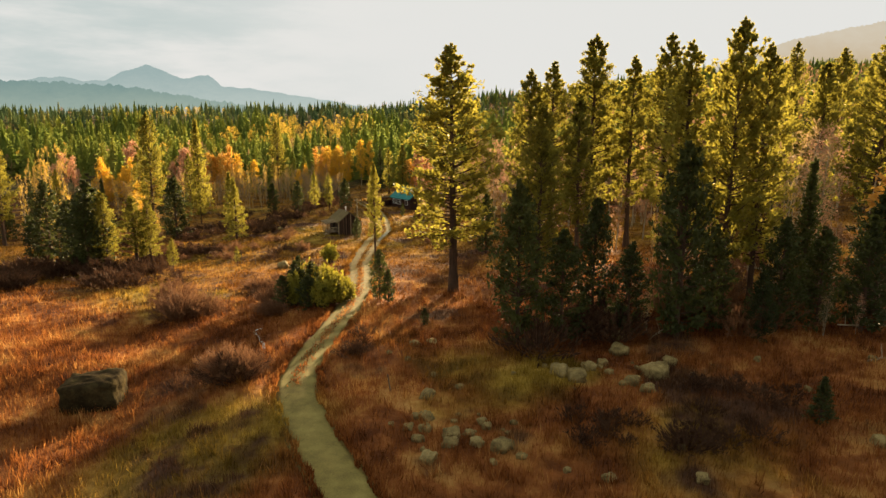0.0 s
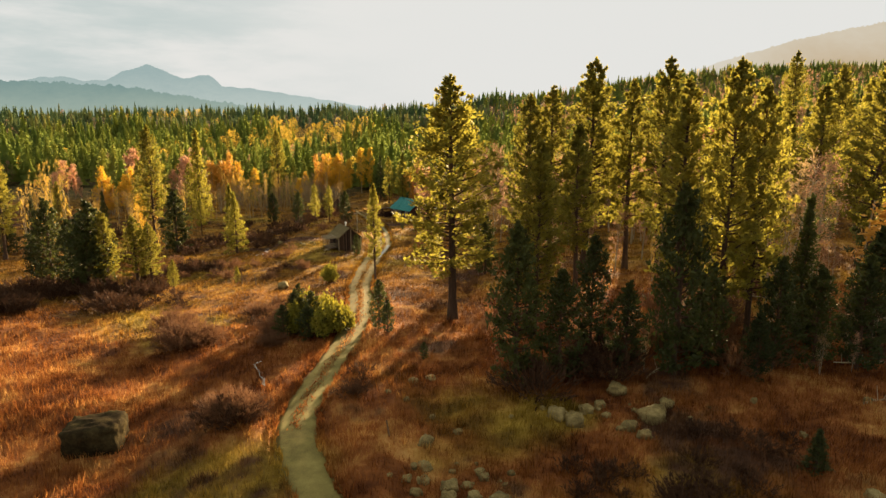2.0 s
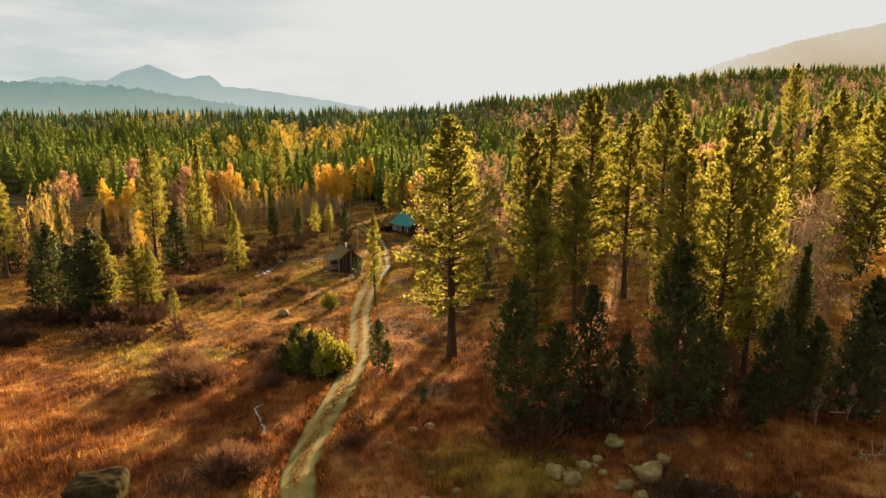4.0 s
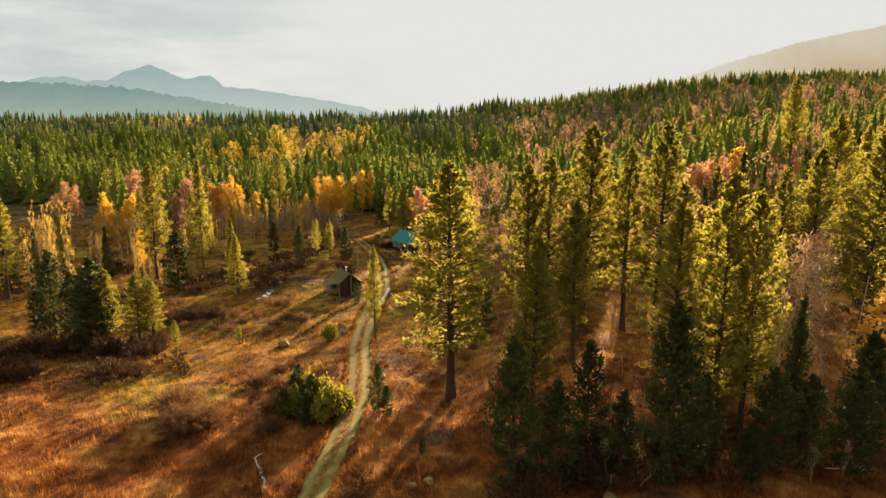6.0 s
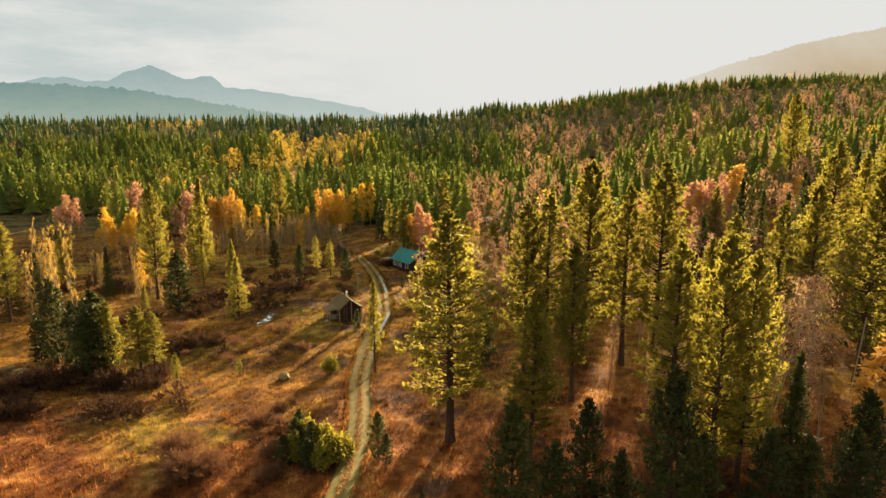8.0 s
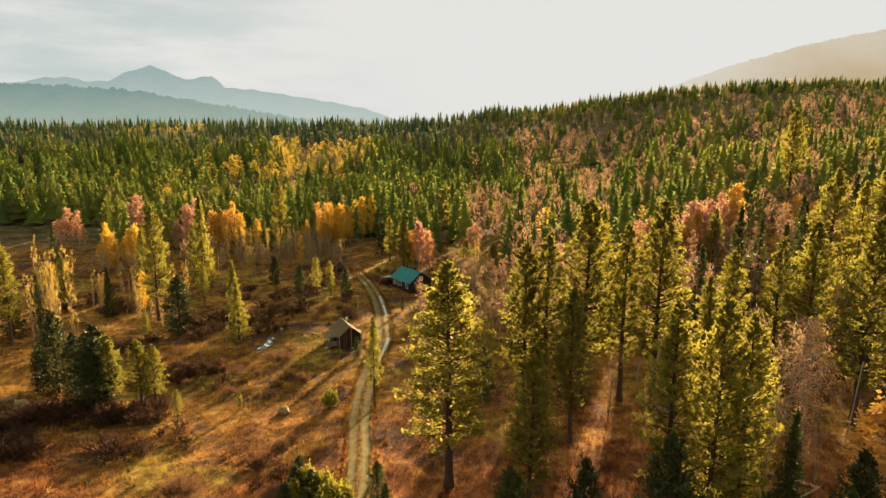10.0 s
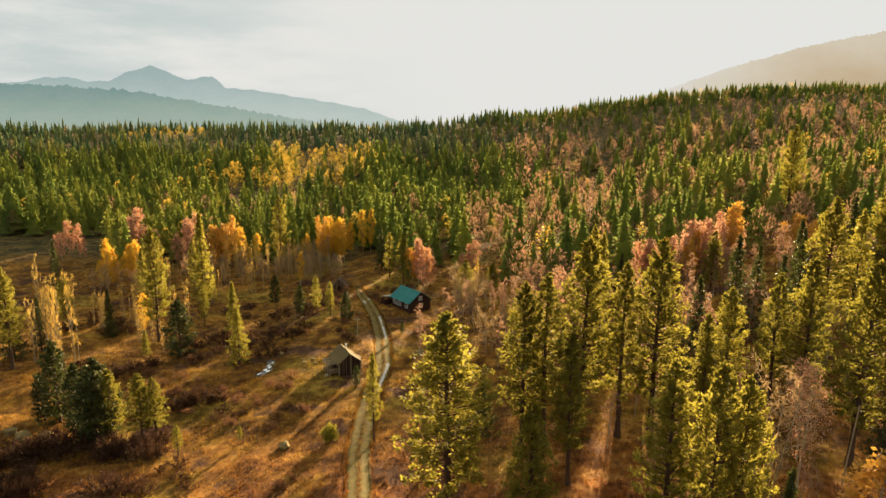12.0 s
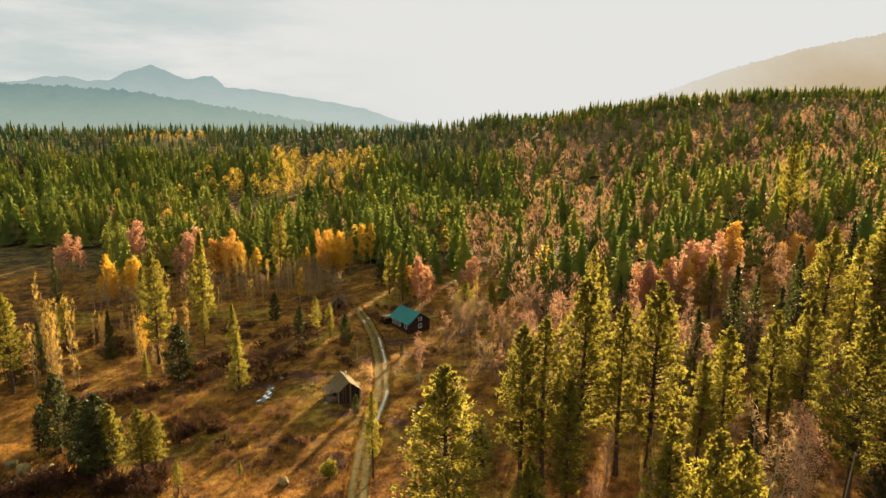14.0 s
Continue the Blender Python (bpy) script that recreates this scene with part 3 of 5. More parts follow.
PROTO = {}
BUILD = {
    "pine": [lambda s=s: conifer("pine_tree", "tall ponderosa pine with clumped yellow-green needles", s, PINE, 20, 0.21, 4.3, 155, 10, 11, (0.38, 0.165)) for s in (1, 2, 3, 4)],
    "slim": [lambda s=s: conifer("pine_tree", "slender lodgepole pine with olive needles", s, PINE, 20, 0.24, 3.4, 125, 9, 11, (0.38, 0.16)) for s in (11, 12, 13)],
    "spruce": [lambda s=s: conifer("spruce_tree", "dark green conical spruce in the meadow", s, SPRUCE, 12, 0.04, 2.1, 130, 6, 7, (0.42, 0.17), "spruce", True, 0.18) for s in (21, 22)],
    # spruce shape in the lighter pine needles, which carry the backlit tone
    "olive": [lambda s=s: conifer("spruce_tree", "olive green conical spruce with a backlit tone in its needles", s, PINE, 12, 0.05, 2.5, 130, 6, 8, (0.40, 0.17), "spruce", True, 0.18) for s in (23, 24)],
    "young": [lambda s=s: conifer("young_pine", "bushy dark green young pine", s, SPRUCE, 10, 0.03, 3.0, 90, 8, 8, (0.42, 0.18), "pine", True, 0.15) for s in (31, 32)],
    "wood": [lambda s=s: conifer("pine_tree", "olive green forest pine", s, PINE, 18, 0.16, 2.7, 80, 6, 6, (0.62, 0.26), "pine", False, 0.2) for s in (41, 42, 43)],
    "fir": [lambda s=s: conifer("fir_tree", "dark green forest fir", s, SPRUCE, 18, 0.06, 2.9, 90, 6, 6, (0.62, 0.28), "spruce", False, 0.2) for s in (51, 52)],
    "yellow": [lambda s=s: aspen("aspen_tree", "golden yellow autumn aspen among the pines", s, YELLOW) for s in (61, 62)],
    "orange": [lambda s=s: aspen("aspen_tree", "orange-leaved autumn aspen among the pines", s, ORANGE) for s in (63, 64)],
    "pink": [lambda s=s: aspen("aspen_tree", "russet pink autumn aspen among the pines", s, PINK) for s in (65, 66)],
    "bare": [lambda s=s: aspen("bare_aspen", "half-bare straw-coloured aspen with upright twigs", s, STRAW, 13, 0.9, 36, 3, 5, (0.7, 0.06), 0.12, 4, None, 2.2) for s in (67, 68)],
    "russet": [lambda s=s: aspen("bare_aspen", "leafless russet-brown aspen with fine twigs", s, RUSSET, 12, 1.7, 24, 4, 5, (0.6, 0.12), 0.2, 2, None, 1.6) for s in (91, 92)],
    "twiggy": [lambda s=s: aspen("bare_aspen", "leafless pale tan aspen with fine branches", s, PALE_TWIG, 10, 2.2, 32, 4, 5, (0.5, 0.08), 0.2, 2, None, 1.2) for s in (93, 94)],
    "barepink": [lambda s=s: aspen("bare_aspen", "nearly leafless aspen with a few pink leaves", s, PINK, 12, 2.2, 60, 5, 5, (0.2, 0.14), 0.25) for s in (69,)],
    "bush": [lambda s=s: shrub("leafy_bush", "yellow-green leafy bush beside the lane", s, GREENISH, 3.2, 1.7, 70, 8, (0.36, 0.20), True) for s in (71, 72)],
    "willow": [lambda s=s: shrub("willow_shrub", "red-brown leafless willow shrub in the grass", s, WILLOW, 2.2, 2.2, 44, 5, (0.5, 0.044)) for s in (73, 74)],
    "brush": [lambda s=s: shrub("willow_shrub", "rounded leafless shrub with a pale haze of fine twigs", s, WILLOW, 2.2, 2.3, 190, 6, (0.44, 0.024)) for s in (77, 78)],
    "dark": [lambda s=s: shrub("dark_shrub", "dark brown tangled shrub in the grass", s, DARK_SHRUB, 1.7, 2.4, 40, 4, (0.5, 0.065)) for s in (75, 76)],
}
HEIGHT = dict(pine=20, slim=20, spruce=12, olive=12, young=10, wood=18, fir=18, yellow=12, orange=12, pink=12, bare=13, russet=12, twiggy=10, barepink=12, bush=3.4, willow=2.4, brush=2.4, dark=1.8)
pick = random.Random(7)


def put(kind, x, y, height, wide=1.0, lean=0.0, variant=None, top=None, z=None):
    """Stands a plant on the ground at x, y. top: the height of its tip above the datum."""
    i = pick.randrange(len(BUILD[kind])) if variant is None else variant
    foot = gz(x, y) - 0.08 if z is None else z
    if top is not None:
        height = top - foot
    s = height / HEIGHT[kind]
    m = pose(x, y, foot, 0, lean, 0) @ pose(0, 0, 0, 0, 0, pick.uniform(0, 360)) @ Matrix.Diagonal((s * wide, s * wide, s, 1))
    if (kind, i) not in PROTO:
        PROTO[kind, i] = BUILD[kind][i]()
        ob = PROTO[kind, i]
    else:
        ob = copy_thing(PROTO[kind, i], Matrix())
    ob.matrix_basis = m
    return ob


# the trees that stand out, one by one
for kind, x, y, top, wide, variant in [
    ("pine", 0.9, 51.8, 21.9, 1.3, 0), ("pine", 9.3, 66, 21.2, 0.95, 1), ("slim", 11.9, 66.5, 22.0, 1.1, 0),
    ("pine", 16.5, 70, 25.2, 1.05, 2), ("slim", 20.9, 68.5, 22.8, 1.0, 1), ("pine", 25.0, 69.5, 25.3, 0.95, 3),
    ("pine", 35.0, 73, 18.9, 1.0, 1), ("slim", 30.5, 69, 16.8, 1.1, 2), ("pine", 43.6, 72, 22.6, 0.95, 0),
    ("slim", 42.0, 75, 20.2, 1.0, 0), ("pine", 43.4, 61.5, 24.6, 1.0, 2), ("pine", 19.3, 41, 22.0, 0.85, 3),
    ("slim", 17.4, 44, 21.0, 1.0, 1), ("pine", 21.8, 42, 20.6, 0.8, 1), ("pine", 7.2, 46, 16.8, 0.9, 2),
    ("young", 4.7, 37, 11.9, 0.8, 0), ("young", 14.8, 37, 14.2, 0.75, 1), ("young", 7.6, 37.5, 8.9, 1.0, 1),
    ("young", 12.0, 38, 8.0, 1.0, 0), ("young", 17.5, 38.5, 9.0, 0.95, 0), ("young", 21.7, 38, 9.6, 0.9, 1), ("young", 24.6, 38.5, 8.9, 1.0, 0),
    ("young", 27.2, 38, 9.7, 0.95, 1), ("young", 10.3, 40.5, 10.5, 0.8, 1), ("young", 19.8, 36.5, 6.5, 1.0, 0), ("young", 30.0, 41, 11.0, 0.9, 0), ("spruce", 26.0, 43, 13.0, 0.9, 0),
    ("pine", 61.0, 97, 27.3, 1.0, 0), ("pine", 72.0, 100, 29.0, 1.0, 3),
    ("pine", -55.0, 115, 18.3, 0.8, 1), ("olive", -57.0, 143, 17.5, 0.85, 0), ("olive", -35.0, 102, 7.3, 1.1, 1),
    # pine at x -41.2: its yellow-green needles stand for the thicket's lit side
    ("olive", -42.0, 120, 7.0, 1.0, 0), ("young", -53.0, 80.9, 8.4, 1.0, 0), ("young", -44.9, 74.8, 7.4, 1.15, 1), ("young", -43.1, 73.6, 9.0, 1.15, 0), ("pine", -41.2, 73.4, 7.8, 1.05, 2), ("young", -42.8, 72.0, 5.6, 1.1, 0), ("young", -55.6, 81.5, 3.6, 0.9, 1), ("young", -49.6, 79.6, 5.8, 0.9, 1),
    ("slim", -37.5, 73.1, 7.3, 1.5, 1), ("slim", -36.1, 73.7, 6.4, 1.4, 0), ("slim", -74.2, 101.5, 13.9, 1.1, 2), ("spruce", -77.0, 106, 9.0, 1.0, 1), ("pine", 97.0, 174, 38.8, 0.8, 1), ("pine", 5.2, 130.9, 9.6, 1.3, 2), ("pine", 11.0, 133, 8.5, 1.2, 3), ("slim", 53.7, 121, 17.9, 1.2, 1),
    ("young", -47.3, 107, 7.0, 1.15, 0),
    ("slim", -48.5, 180, 17.7, 1.0, 0), ("slim", -7.9, 70, 11.5, 0.75, 2), ("spruce", 17.6, 26.4, 3.9, 1.9, 0),
]:
    put(kind, x, y, 0, wide, 0, variant, top)
for kind, x, y, h, wide in [
    ("orange", 32.3, 44, 11.5, 1.25), ("barepink", 35, 56.5, 12.8, 0.9), ("barepink", 38.5, 62.5, 11.5, 0.9), ("twiggy", 30.5, 55.5, 13, 0.9), ("twiggy", 33, 59, 13.5, 0.8),
    ("young", -12.4, 49.8, 3.7, 1.3), ("bush", -9.1, 48.2, 3.5, 0.75), ("bush", -9.7, 47.1, 2.9, 0.75), ("bush", -12.2, 48.9, 3.4, 0.5), ("young", -10.8, 47.2, 2.9, 1.5), ("young", -13.2, 48.6, 2.8, 1.4), ("bush", -8.3, 49.5, 2.8, 0.7), ("bush", -10.0, 49.4, 3.6, 0.6), ("bush", -11.6, 50.4, 3.8, 0.55), ("young", -10.9, 49.0, 3.6, 1.2), ("young", -12.4, 51, 3.9, 1.1), ("young", -9.6, 47.0, 2.2, 1.4), ("brush", -13.6, 46.6, 1.4, 1.2), ("brush", -14.5, 50.5, 1.7, 1.2), ("bush", -13.5, 71, 2.6, 0.9),
    ("young", -5.2, 48.5, 4.2, 1.0), ("young", -4.4, 47.5, 2.8, 1.0), ("young", -12.6, 88, 3.2, 1.0), ("young", -1.3, 42, 1.3, 1.2),
    ("slim", -31.0, 68.5, 4.2, 1.35), ("slim", -24.5, 71, 2.6, 1.2), ("twiggy", 24.1, 36.8, 3.2, 0.8), ("twiggy", 28.0, 39.9, 3.6, 0.8), ("barepink", 26.6, 37.6, 2.8, 0.7), ("twiggy", 30.3, 40.8, 3.8, 0.8), ("twiggy", 13.2, 37.6, 2.6, 0.9),
    ("brush", -21.3, 47.5, 2.6, 1.2), ("brush", -23.3, 51, 2.8, 1.0), ("brush", -19.6, 48.4, 2.0, 1.2), ("dark", -12.0, 32.4, 1.8, 1.0), ("brush", -12.4, 32.8, 2.1, 1.05), ("brush", -11.3, 32.6, 1.8, 1.1), ("dark", -11.6, 32.2, 1.5, 1.0),
]:
    put(kind, x, y, h, wide)
for kind, x, y, h, wide in [
    ("young", -40, 143, 7, 1.0), ("wood", -23, 123, 7.5, 1.3), ("young", -19, 118, 6.5, 1.0), ("olive", -55, 138, 7, 1.0), ("olive", -54, 108, 5, 1.1),
    ("young", -30, 126, 7, 0.9), ("wood", -27, 128, 8, 1.3), ("wood", -14, 158, 12, 1.2), ("wood", -10, 152, 13, 1.2), ("fir", -17, 166, 12, 1.1), ("slim", -50, 125, 9, 0.9),
    ("spruce", -66, 118, 10, 0.9), ("pine", -70, 140, 14, 0.8), ("slim", -62, 150, 14, 0.9), ("pine", -77, 122, 12, 0.9), ("fir", -100, 155, 13, 1.0), ("pine", -84, 108, 13, 0.9),
    ("yellow", -59, 118, 9, 0.8), ("yellow", -38, 160, 9, 0.8), ("bush", -62, 78, 2.4, 1.0), ("young", -7.5, 112, 2.5, 0.8), ("young", 5, 70, 7, 1.0), ("slim", 13, 58, 16, 1.0),
]:
    put(kind, x, y, h, wide)

# clusters of autumn aspens
for kind, cx_, cy_, n_, sx, sy, h in [
    ("yellow", -87, 162, 7, 4, 5, 12), ("yellow", -78, 163, 5, 4, 5, 11.5), ("orange", -66, 182, 5, 4, 6, 16.5), ("pink", -78, 184, 6, 4, 5, 16), ("pink", -99, 193, 3, 2, 4, 16.5), ("yellow", -60, 181, 2, 3, 4, 13), ("yellow", -29.5, 189, 7, 5, 6, 13.5), ("orange", -35, 190, 3, 4, 5, 13), ("bare", -91, 137, 1, 1, 1, 18), ("bare", -76, 158, 6, 5, 3, 10), ("bare", -58, 172, 11, 8, 4, 11), ("bare", -47, 170, 11, 9, 5, 11), ("twiggy", -42, 176, 9, 10, 5, 9), ("bare", -68, 160, 8, 8, 4, 9), ("twiggy", -64, 168, 7, 7, 4, 9), ("bare", -50, 152, 7, 9, 4, 9), ("bare", -57, 114, 5, 4, 3, 9),
    ("yellow", -43, 190, 2, 3, 4, 10), ("pink", -5.5, 149, 4, 2.6, 3, 11.5), ("orange", -7, 150, 2, 2, 2, 12), ("pink", 6.7, 162, 4, 3, 3, 8), ("pink", 46, 129, 7, 5, 4, 12.5), ("orange", 52, 132, 3, 4, 3, 13), ("pink", 55, 134, 8, 5, 4, 12.5),
    ("orange", 66, 143, 3, 3, 3, 15), ("pink", 67, 143, 5, 4, 4, 14), ("orange", 82, 141, 4, 2.5, 3, 10.5), ("pink", 99, 153, 4, 4, 4, 9.5), ("russet", 60, 122, 9, 9, 6, 11), ("russet", 30, 118, 10, 9, 8, 11), ("russet", 80, 132, 8, 8, 6, 11), ("bare", -68, 104, 7, 3.2, 3, 17), ("bare", -62, 128, 10, 8, 5, 9),
    ("twiggy", 6, 127, 9, 4, 7, 8.5), ("bare", 4, 132, 3, 5, 8, 9), ("bare", -42, 178, 8, 14, 6, 10), ("twiggy", -44, 172, 12, 14, 6, 8), ("twiggy", -80, 150, 8, 8, 5, 8), ("bare", -72, 124, 14, 7, 5, 8), ("twiggy", -50, 164, 12, 14, 5, 8), ("bare", -92, 132, 6, 8, 5, 9), ("twiggy", -30, 168, 8, 8, 5, 7), ("twiggy", 11, 100, 9, 6, 8, 8), ("pink", -115, 190, 4, 6, 5, 12), ("bare", 30, 66, 5, 10, 6, 8), ("russet", 20, 92, 16, 14, 10, 11), ("russet", 40, 100, 14, 12, 10, 11), ("russet", 14, 112, 14, 8, 10, 10), ("russet", 28, 52, 6, 8, 4, 8), ("barepink", 24, 104, 8, 12, 8, 11),
]:
    leafy = kind in ("yellow", "orange", "pink")
    for _ in range(int(n_ * 1.7) if leafy else n_):
        put(kind, cx_ + pick.gauss(0, sx * 0.6), cy_ + pick.gauss(0, sy * 0.6), h * pick.uniform(0.55 if leafy else 0.7, 1.05), pick.uniform(0.7, 1.2) * (0.58 if kind == "bare" else 0.95 if leafy else 1))


def open_land(x, y):
    """Where no forest stands: meadow, lane, creek side."""
    if y < 44:
        return True
    if y < 62:
        return x < 12 or (x < 17 and y < 52)
    if y < 110:
        return -62 < x < 7 or x <= -62 and y < 100
    if y < 224 and x < -83 - (y - 150) * 0.55:
        return True
    if y < 150:
        return -105 < x < 4
    if y < 172:
        return -48 < x < -14 or x < -95
    return False


def cell_points(x0, x1, y0, y1, size, rnd, keep=1.0):
    y = y0
    while y < y1:
        x = x0
        while x < x1:
            px_, py_ = x + rnd.uniform(0, size), y + rnd.uniform(0, size)
            if rnd.random() < keep:
                yield px_, py_
            x += size
        y += size


rnd = random.Random(21)
taken = [(o.location.x, o.location.y) for o in bpy.data.objects if o.parent is None and o.type == "EMPTY"]
mid_green, mid_gold, mid_russet = [], [], []
for x, y in cell_points(-215, 200, 45, 262, 5.8, rnd, 0.9):
    if abs(x) > 0.78 * y + 14 or open_land(x, y) or any((x - a) ** 2 + (y - b) ** 2 < 9 for a, b in taken):
        continue
    if any(cy_ - 26 < y < cy_ + 6 and abs(x - cx_ * y / cy_) < 7.5 for cx_, cy_ in [(-87, 162), (-78, 163), (-66, 181), (-78, 184), (-30, 189), (-5.5, 149), (6.7, 162), (50, 131), (66, 143), (82, 141)]):
        continue
    if y < 112 and x > 7 and rnd.random() < ((0.42 if 50 < y < 92 else 0.2) if x < 28 else 0.22):
        continue
    if y < 78 and abs(x - 33.6 - 0.344 * (y - 44)) < 3.5:
        continue        # the gap that lets the sun onto the orange aspen
    grove = float(waves(x, y, 55, 67))
    if x > 7:
        # dark fir needles stand in for the shade right of x 28
        odds = ([14, 6, 14, 0, 3, 63] if x < 28 else [10, 46, 6, 0, 2, 36]) if y < 128 else [30, 10, 8, 2, 3, 47]
    else:
        odds = [60, 34, 3, 1, 0, 2] if grove < 0.22 else [22, 14, 22, 24, 6, 12]
    kind = rnd.choices(["wood", "fir", "bare", "yellow", "orange", "russet"], odds)[0]
    if y < 110 and kind in ("yellow", "orange"):
        kind = "russet"
    if kind in ("wood", "fir") and 100 < y < 235 and abs(x + 12 - 0.344 * (y - 95) + 6 * math.sin(y / 11)) < 14 and rnd.random() < 0.45:
        continue        # the thin wood through which the sun reaches the cabins
    h = {"wood": 16, "fir": 16}.get(kind, 11) * rnd.uniform(0.6, 1.2) * (1 + 0.2 * float(waves(x, y, 45, 63)))
    if y > 150 and x < 20 or y > 128:
        (mid_green if kind in ("wood", "fir") else mid_russet if kind in ("russet", "bare") else mid_gold).append((x, y, gz(x, y) - 0.3, h))
        continue
    put(kind, x, y, h, rnd.uniform(0.85, 1.15))


def far_woods(name, label, spots, mat, seed, kinds=6, n=32, size=0.98, round_top=False, tiers=3, twigs=False):
    """Distant trees in one mesh: ragged tiers of boughs with loose clumps round them."""
    rng = np.random.RandomState(seed)
    shapes = []
    for _ in range(kinds):
        u = rng.uniform(0, 1, n) ** 0.8
        a = rng.uniform(0, 6.28, n)
        if round_top:
            r = 0.24 * np.sin(np.clip(u * 0.85 + 0.15, 0, 1) * 3.0) * rng.uniform(0.5, 1.0, n)
            u = 0.22 + 0.78 * u
        else:
            r = 0.20 * (1 - u) ** 0.8 * rng.uniform(0.6, 1.08, n) + 0.004
            u = 0.08 + 0.90 * u
        c = np.stack([np.cos(a) * r, np.sin(a) * r, u], -1)
        d = np.stack([np.cos(a), np.sin(a), np.full(n, 2.4 if twigs else 0.5 if round_top else -0.45)], -1)
        solid = []
        for t in range(0 if round_top else tiers):
            top, low = 1.0 - t * 0.8 / tiers, 1.0 - (t + 1.35) * 0.8 / tiers - 0.06
            rad = 0.17 * (t + 1.0) / tiers
            w = np.arange(8) * 6.28 / 8 + rng.uniform(0, 1)
            rr = rad * np.where(np.arange(8) % 2 == 0, 1.08, 0.78) * rng.uniform(0.8, 1.2, 8)
            rim = np.stack([np.cos(w) * rr, np.sin(w) * rr, low + rng.normal(0, 0.02, 8)], -1)
            for q in range(8):
                m = (rim[q] + rim[(q + 1) % 8]) / 2
                solid.append([np.array([0, 0, top]), rim[q], m, rim[(q + 1) % 8]])
        shapes.append((c, d, np.array(solid) if solid else np.zeros((0, 4, 3))))
    vs = []
    for x, y, z, h in spots:
        c, d, solid = shapes[rng.randint(kinds)]
        dd = d + rng.normal(0, 0.28, d.shape)
        dd /= np.linalg.norm(dd, axis=1)[:, None]
        s = np.cross(dd, np.array([0, 0, 1.0]) + rng.normal(0, 0.35, d.shape))
        s /= np.linalg.norm(s, axis=1)[:, None] * (2.6 if twigs else 1.0)
        spin = rng.uniform(0, 6.28)
        rot = np.array([[math.cos(spin), -math.sin(spin), 0], [math.sin(spin), math.cos(spin), 0], [0, 0, 1]])
        wide = rng.uniform(0.95, 1.45)
        here = np.array([x, y, z])
        c = c * np.array([h * wide, h * wide, h])
        L = size * h / 15 * rng.uniform(0.7, 1.3, (n, 1))
        quads = np.stack([c - dd * L * 0.5, c + s * L * 0.3, c + dd * L * 0.6, c - s * L * 0.3], 1)
        vs.append((quads @ rot.T + here).reshape(-1, 3))
        if len(solid):
            vs.append(((solid * np.array([h * wide, h * wide, h])) @ rot.T + here).reshape(-1, 3))
    v = np.concatenate(vs)
    me = bpy.data.meshes.new(name)
    nq = len(v) // 4
    me.vertices.add(len(v))
    me.vertices.foreach_set("co", v.ravel())
    me.loops.add(nq * 4)
    me.loops.foreach_set("vertex_index", np.arange(nq * 4, dtype=np.int32))
    me.polygons.add(nq)
    me.polygons.foreach_set("loop_start", np.arange(0, nq * 4, 4, dtype=np.int32))
    me.materials.append(mat)
    me.update(calc_edges=True)
    return tagged(new(name, me), label, "forest", kind="stuff")


green_spots, ridge_spots, gold_spots, russet_spots = [], [], [], []
for x, y in list(cell_points(-360, 360, 258, 470, 7.6, rnd, 0.92)) + list(cell_points(-580, 580, 470, 745, 10.2, rnd, 0.92)) + list(cell_points(40, 580, 610, 752, 9.0, rnd, 0.9)):
    if abs(x) > 0.75 * y + 10:
        continue
    if ((x + 92) / 34) ** 2 + ((y - 306) / 24) ** 2 < 1 or (x < 20 and y < 330 and float(waves(x, y, 120, 61)) > 0.5):
        continue
    z = gz(x, y)
    gold = (335 < y < 480 and abs(x + 84 + 10 * math.sin(y / 17)) < 36 and rnd.random() < 0.85) or (abs(y - 600) < 25 and -310 < x < -230) or float(waves(x, y, 75, 68)) > 0.52 and rnd.random() < 0.5
    brown = rnd.random() < (0.62 * float(S(0, 70, x)) * float(1 - S(480, 720, y)) + 0.02) and not gold
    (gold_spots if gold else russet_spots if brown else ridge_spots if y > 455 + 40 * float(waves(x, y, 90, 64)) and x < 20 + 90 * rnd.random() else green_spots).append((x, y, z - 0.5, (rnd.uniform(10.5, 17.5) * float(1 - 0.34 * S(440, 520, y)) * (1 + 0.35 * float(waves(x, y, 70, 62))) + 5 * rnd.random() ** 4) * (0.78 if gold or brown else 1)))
far_woods("conifer_forest", "olive green conifer forest along the valley", mid_green, FAR_PINE, 5, 6, 190, 0.62, tiers=6)
far_woods("aspen_thicket", "golden aspens scattered through the forest", mid_gold, FAR_GOLD, 6, 4, 170, 0.75, True)
far_woods("bare_thicket", "leafless russet-brown aspens on the hillside", mid_russet, RUSSET, 7, 4, 150, 0.95, True, twigs=True)
far_woods("far_conifer_forest", "dense dark green conifer forest over the far hills", green_spots, FAR_PINE, 3, n=46, size=0.82, tiers=5)
# far ridge conifers, with the haze carried by their tint
far_woods("ridge_spruce_forest", "conifer forest on the far ridge with blue-green haze in its colour", ridge_spots, HAZED_CONIFER, 9, n=44, size=0.85, tiers=4)
far_woods("far_aspen_groves", "golden aspen groves among the far conifers", gold_spots, FAR_GOLD, 4, n=150, size=0.8, round_top=True)
far_woods("far_bare_groves", "leafless russet groves among the far conifers", russet_spots, RUSSET, 8, n=70, size=1.2, round_top=True, twigs=True)

# ---------------------------------------------------------------- grass


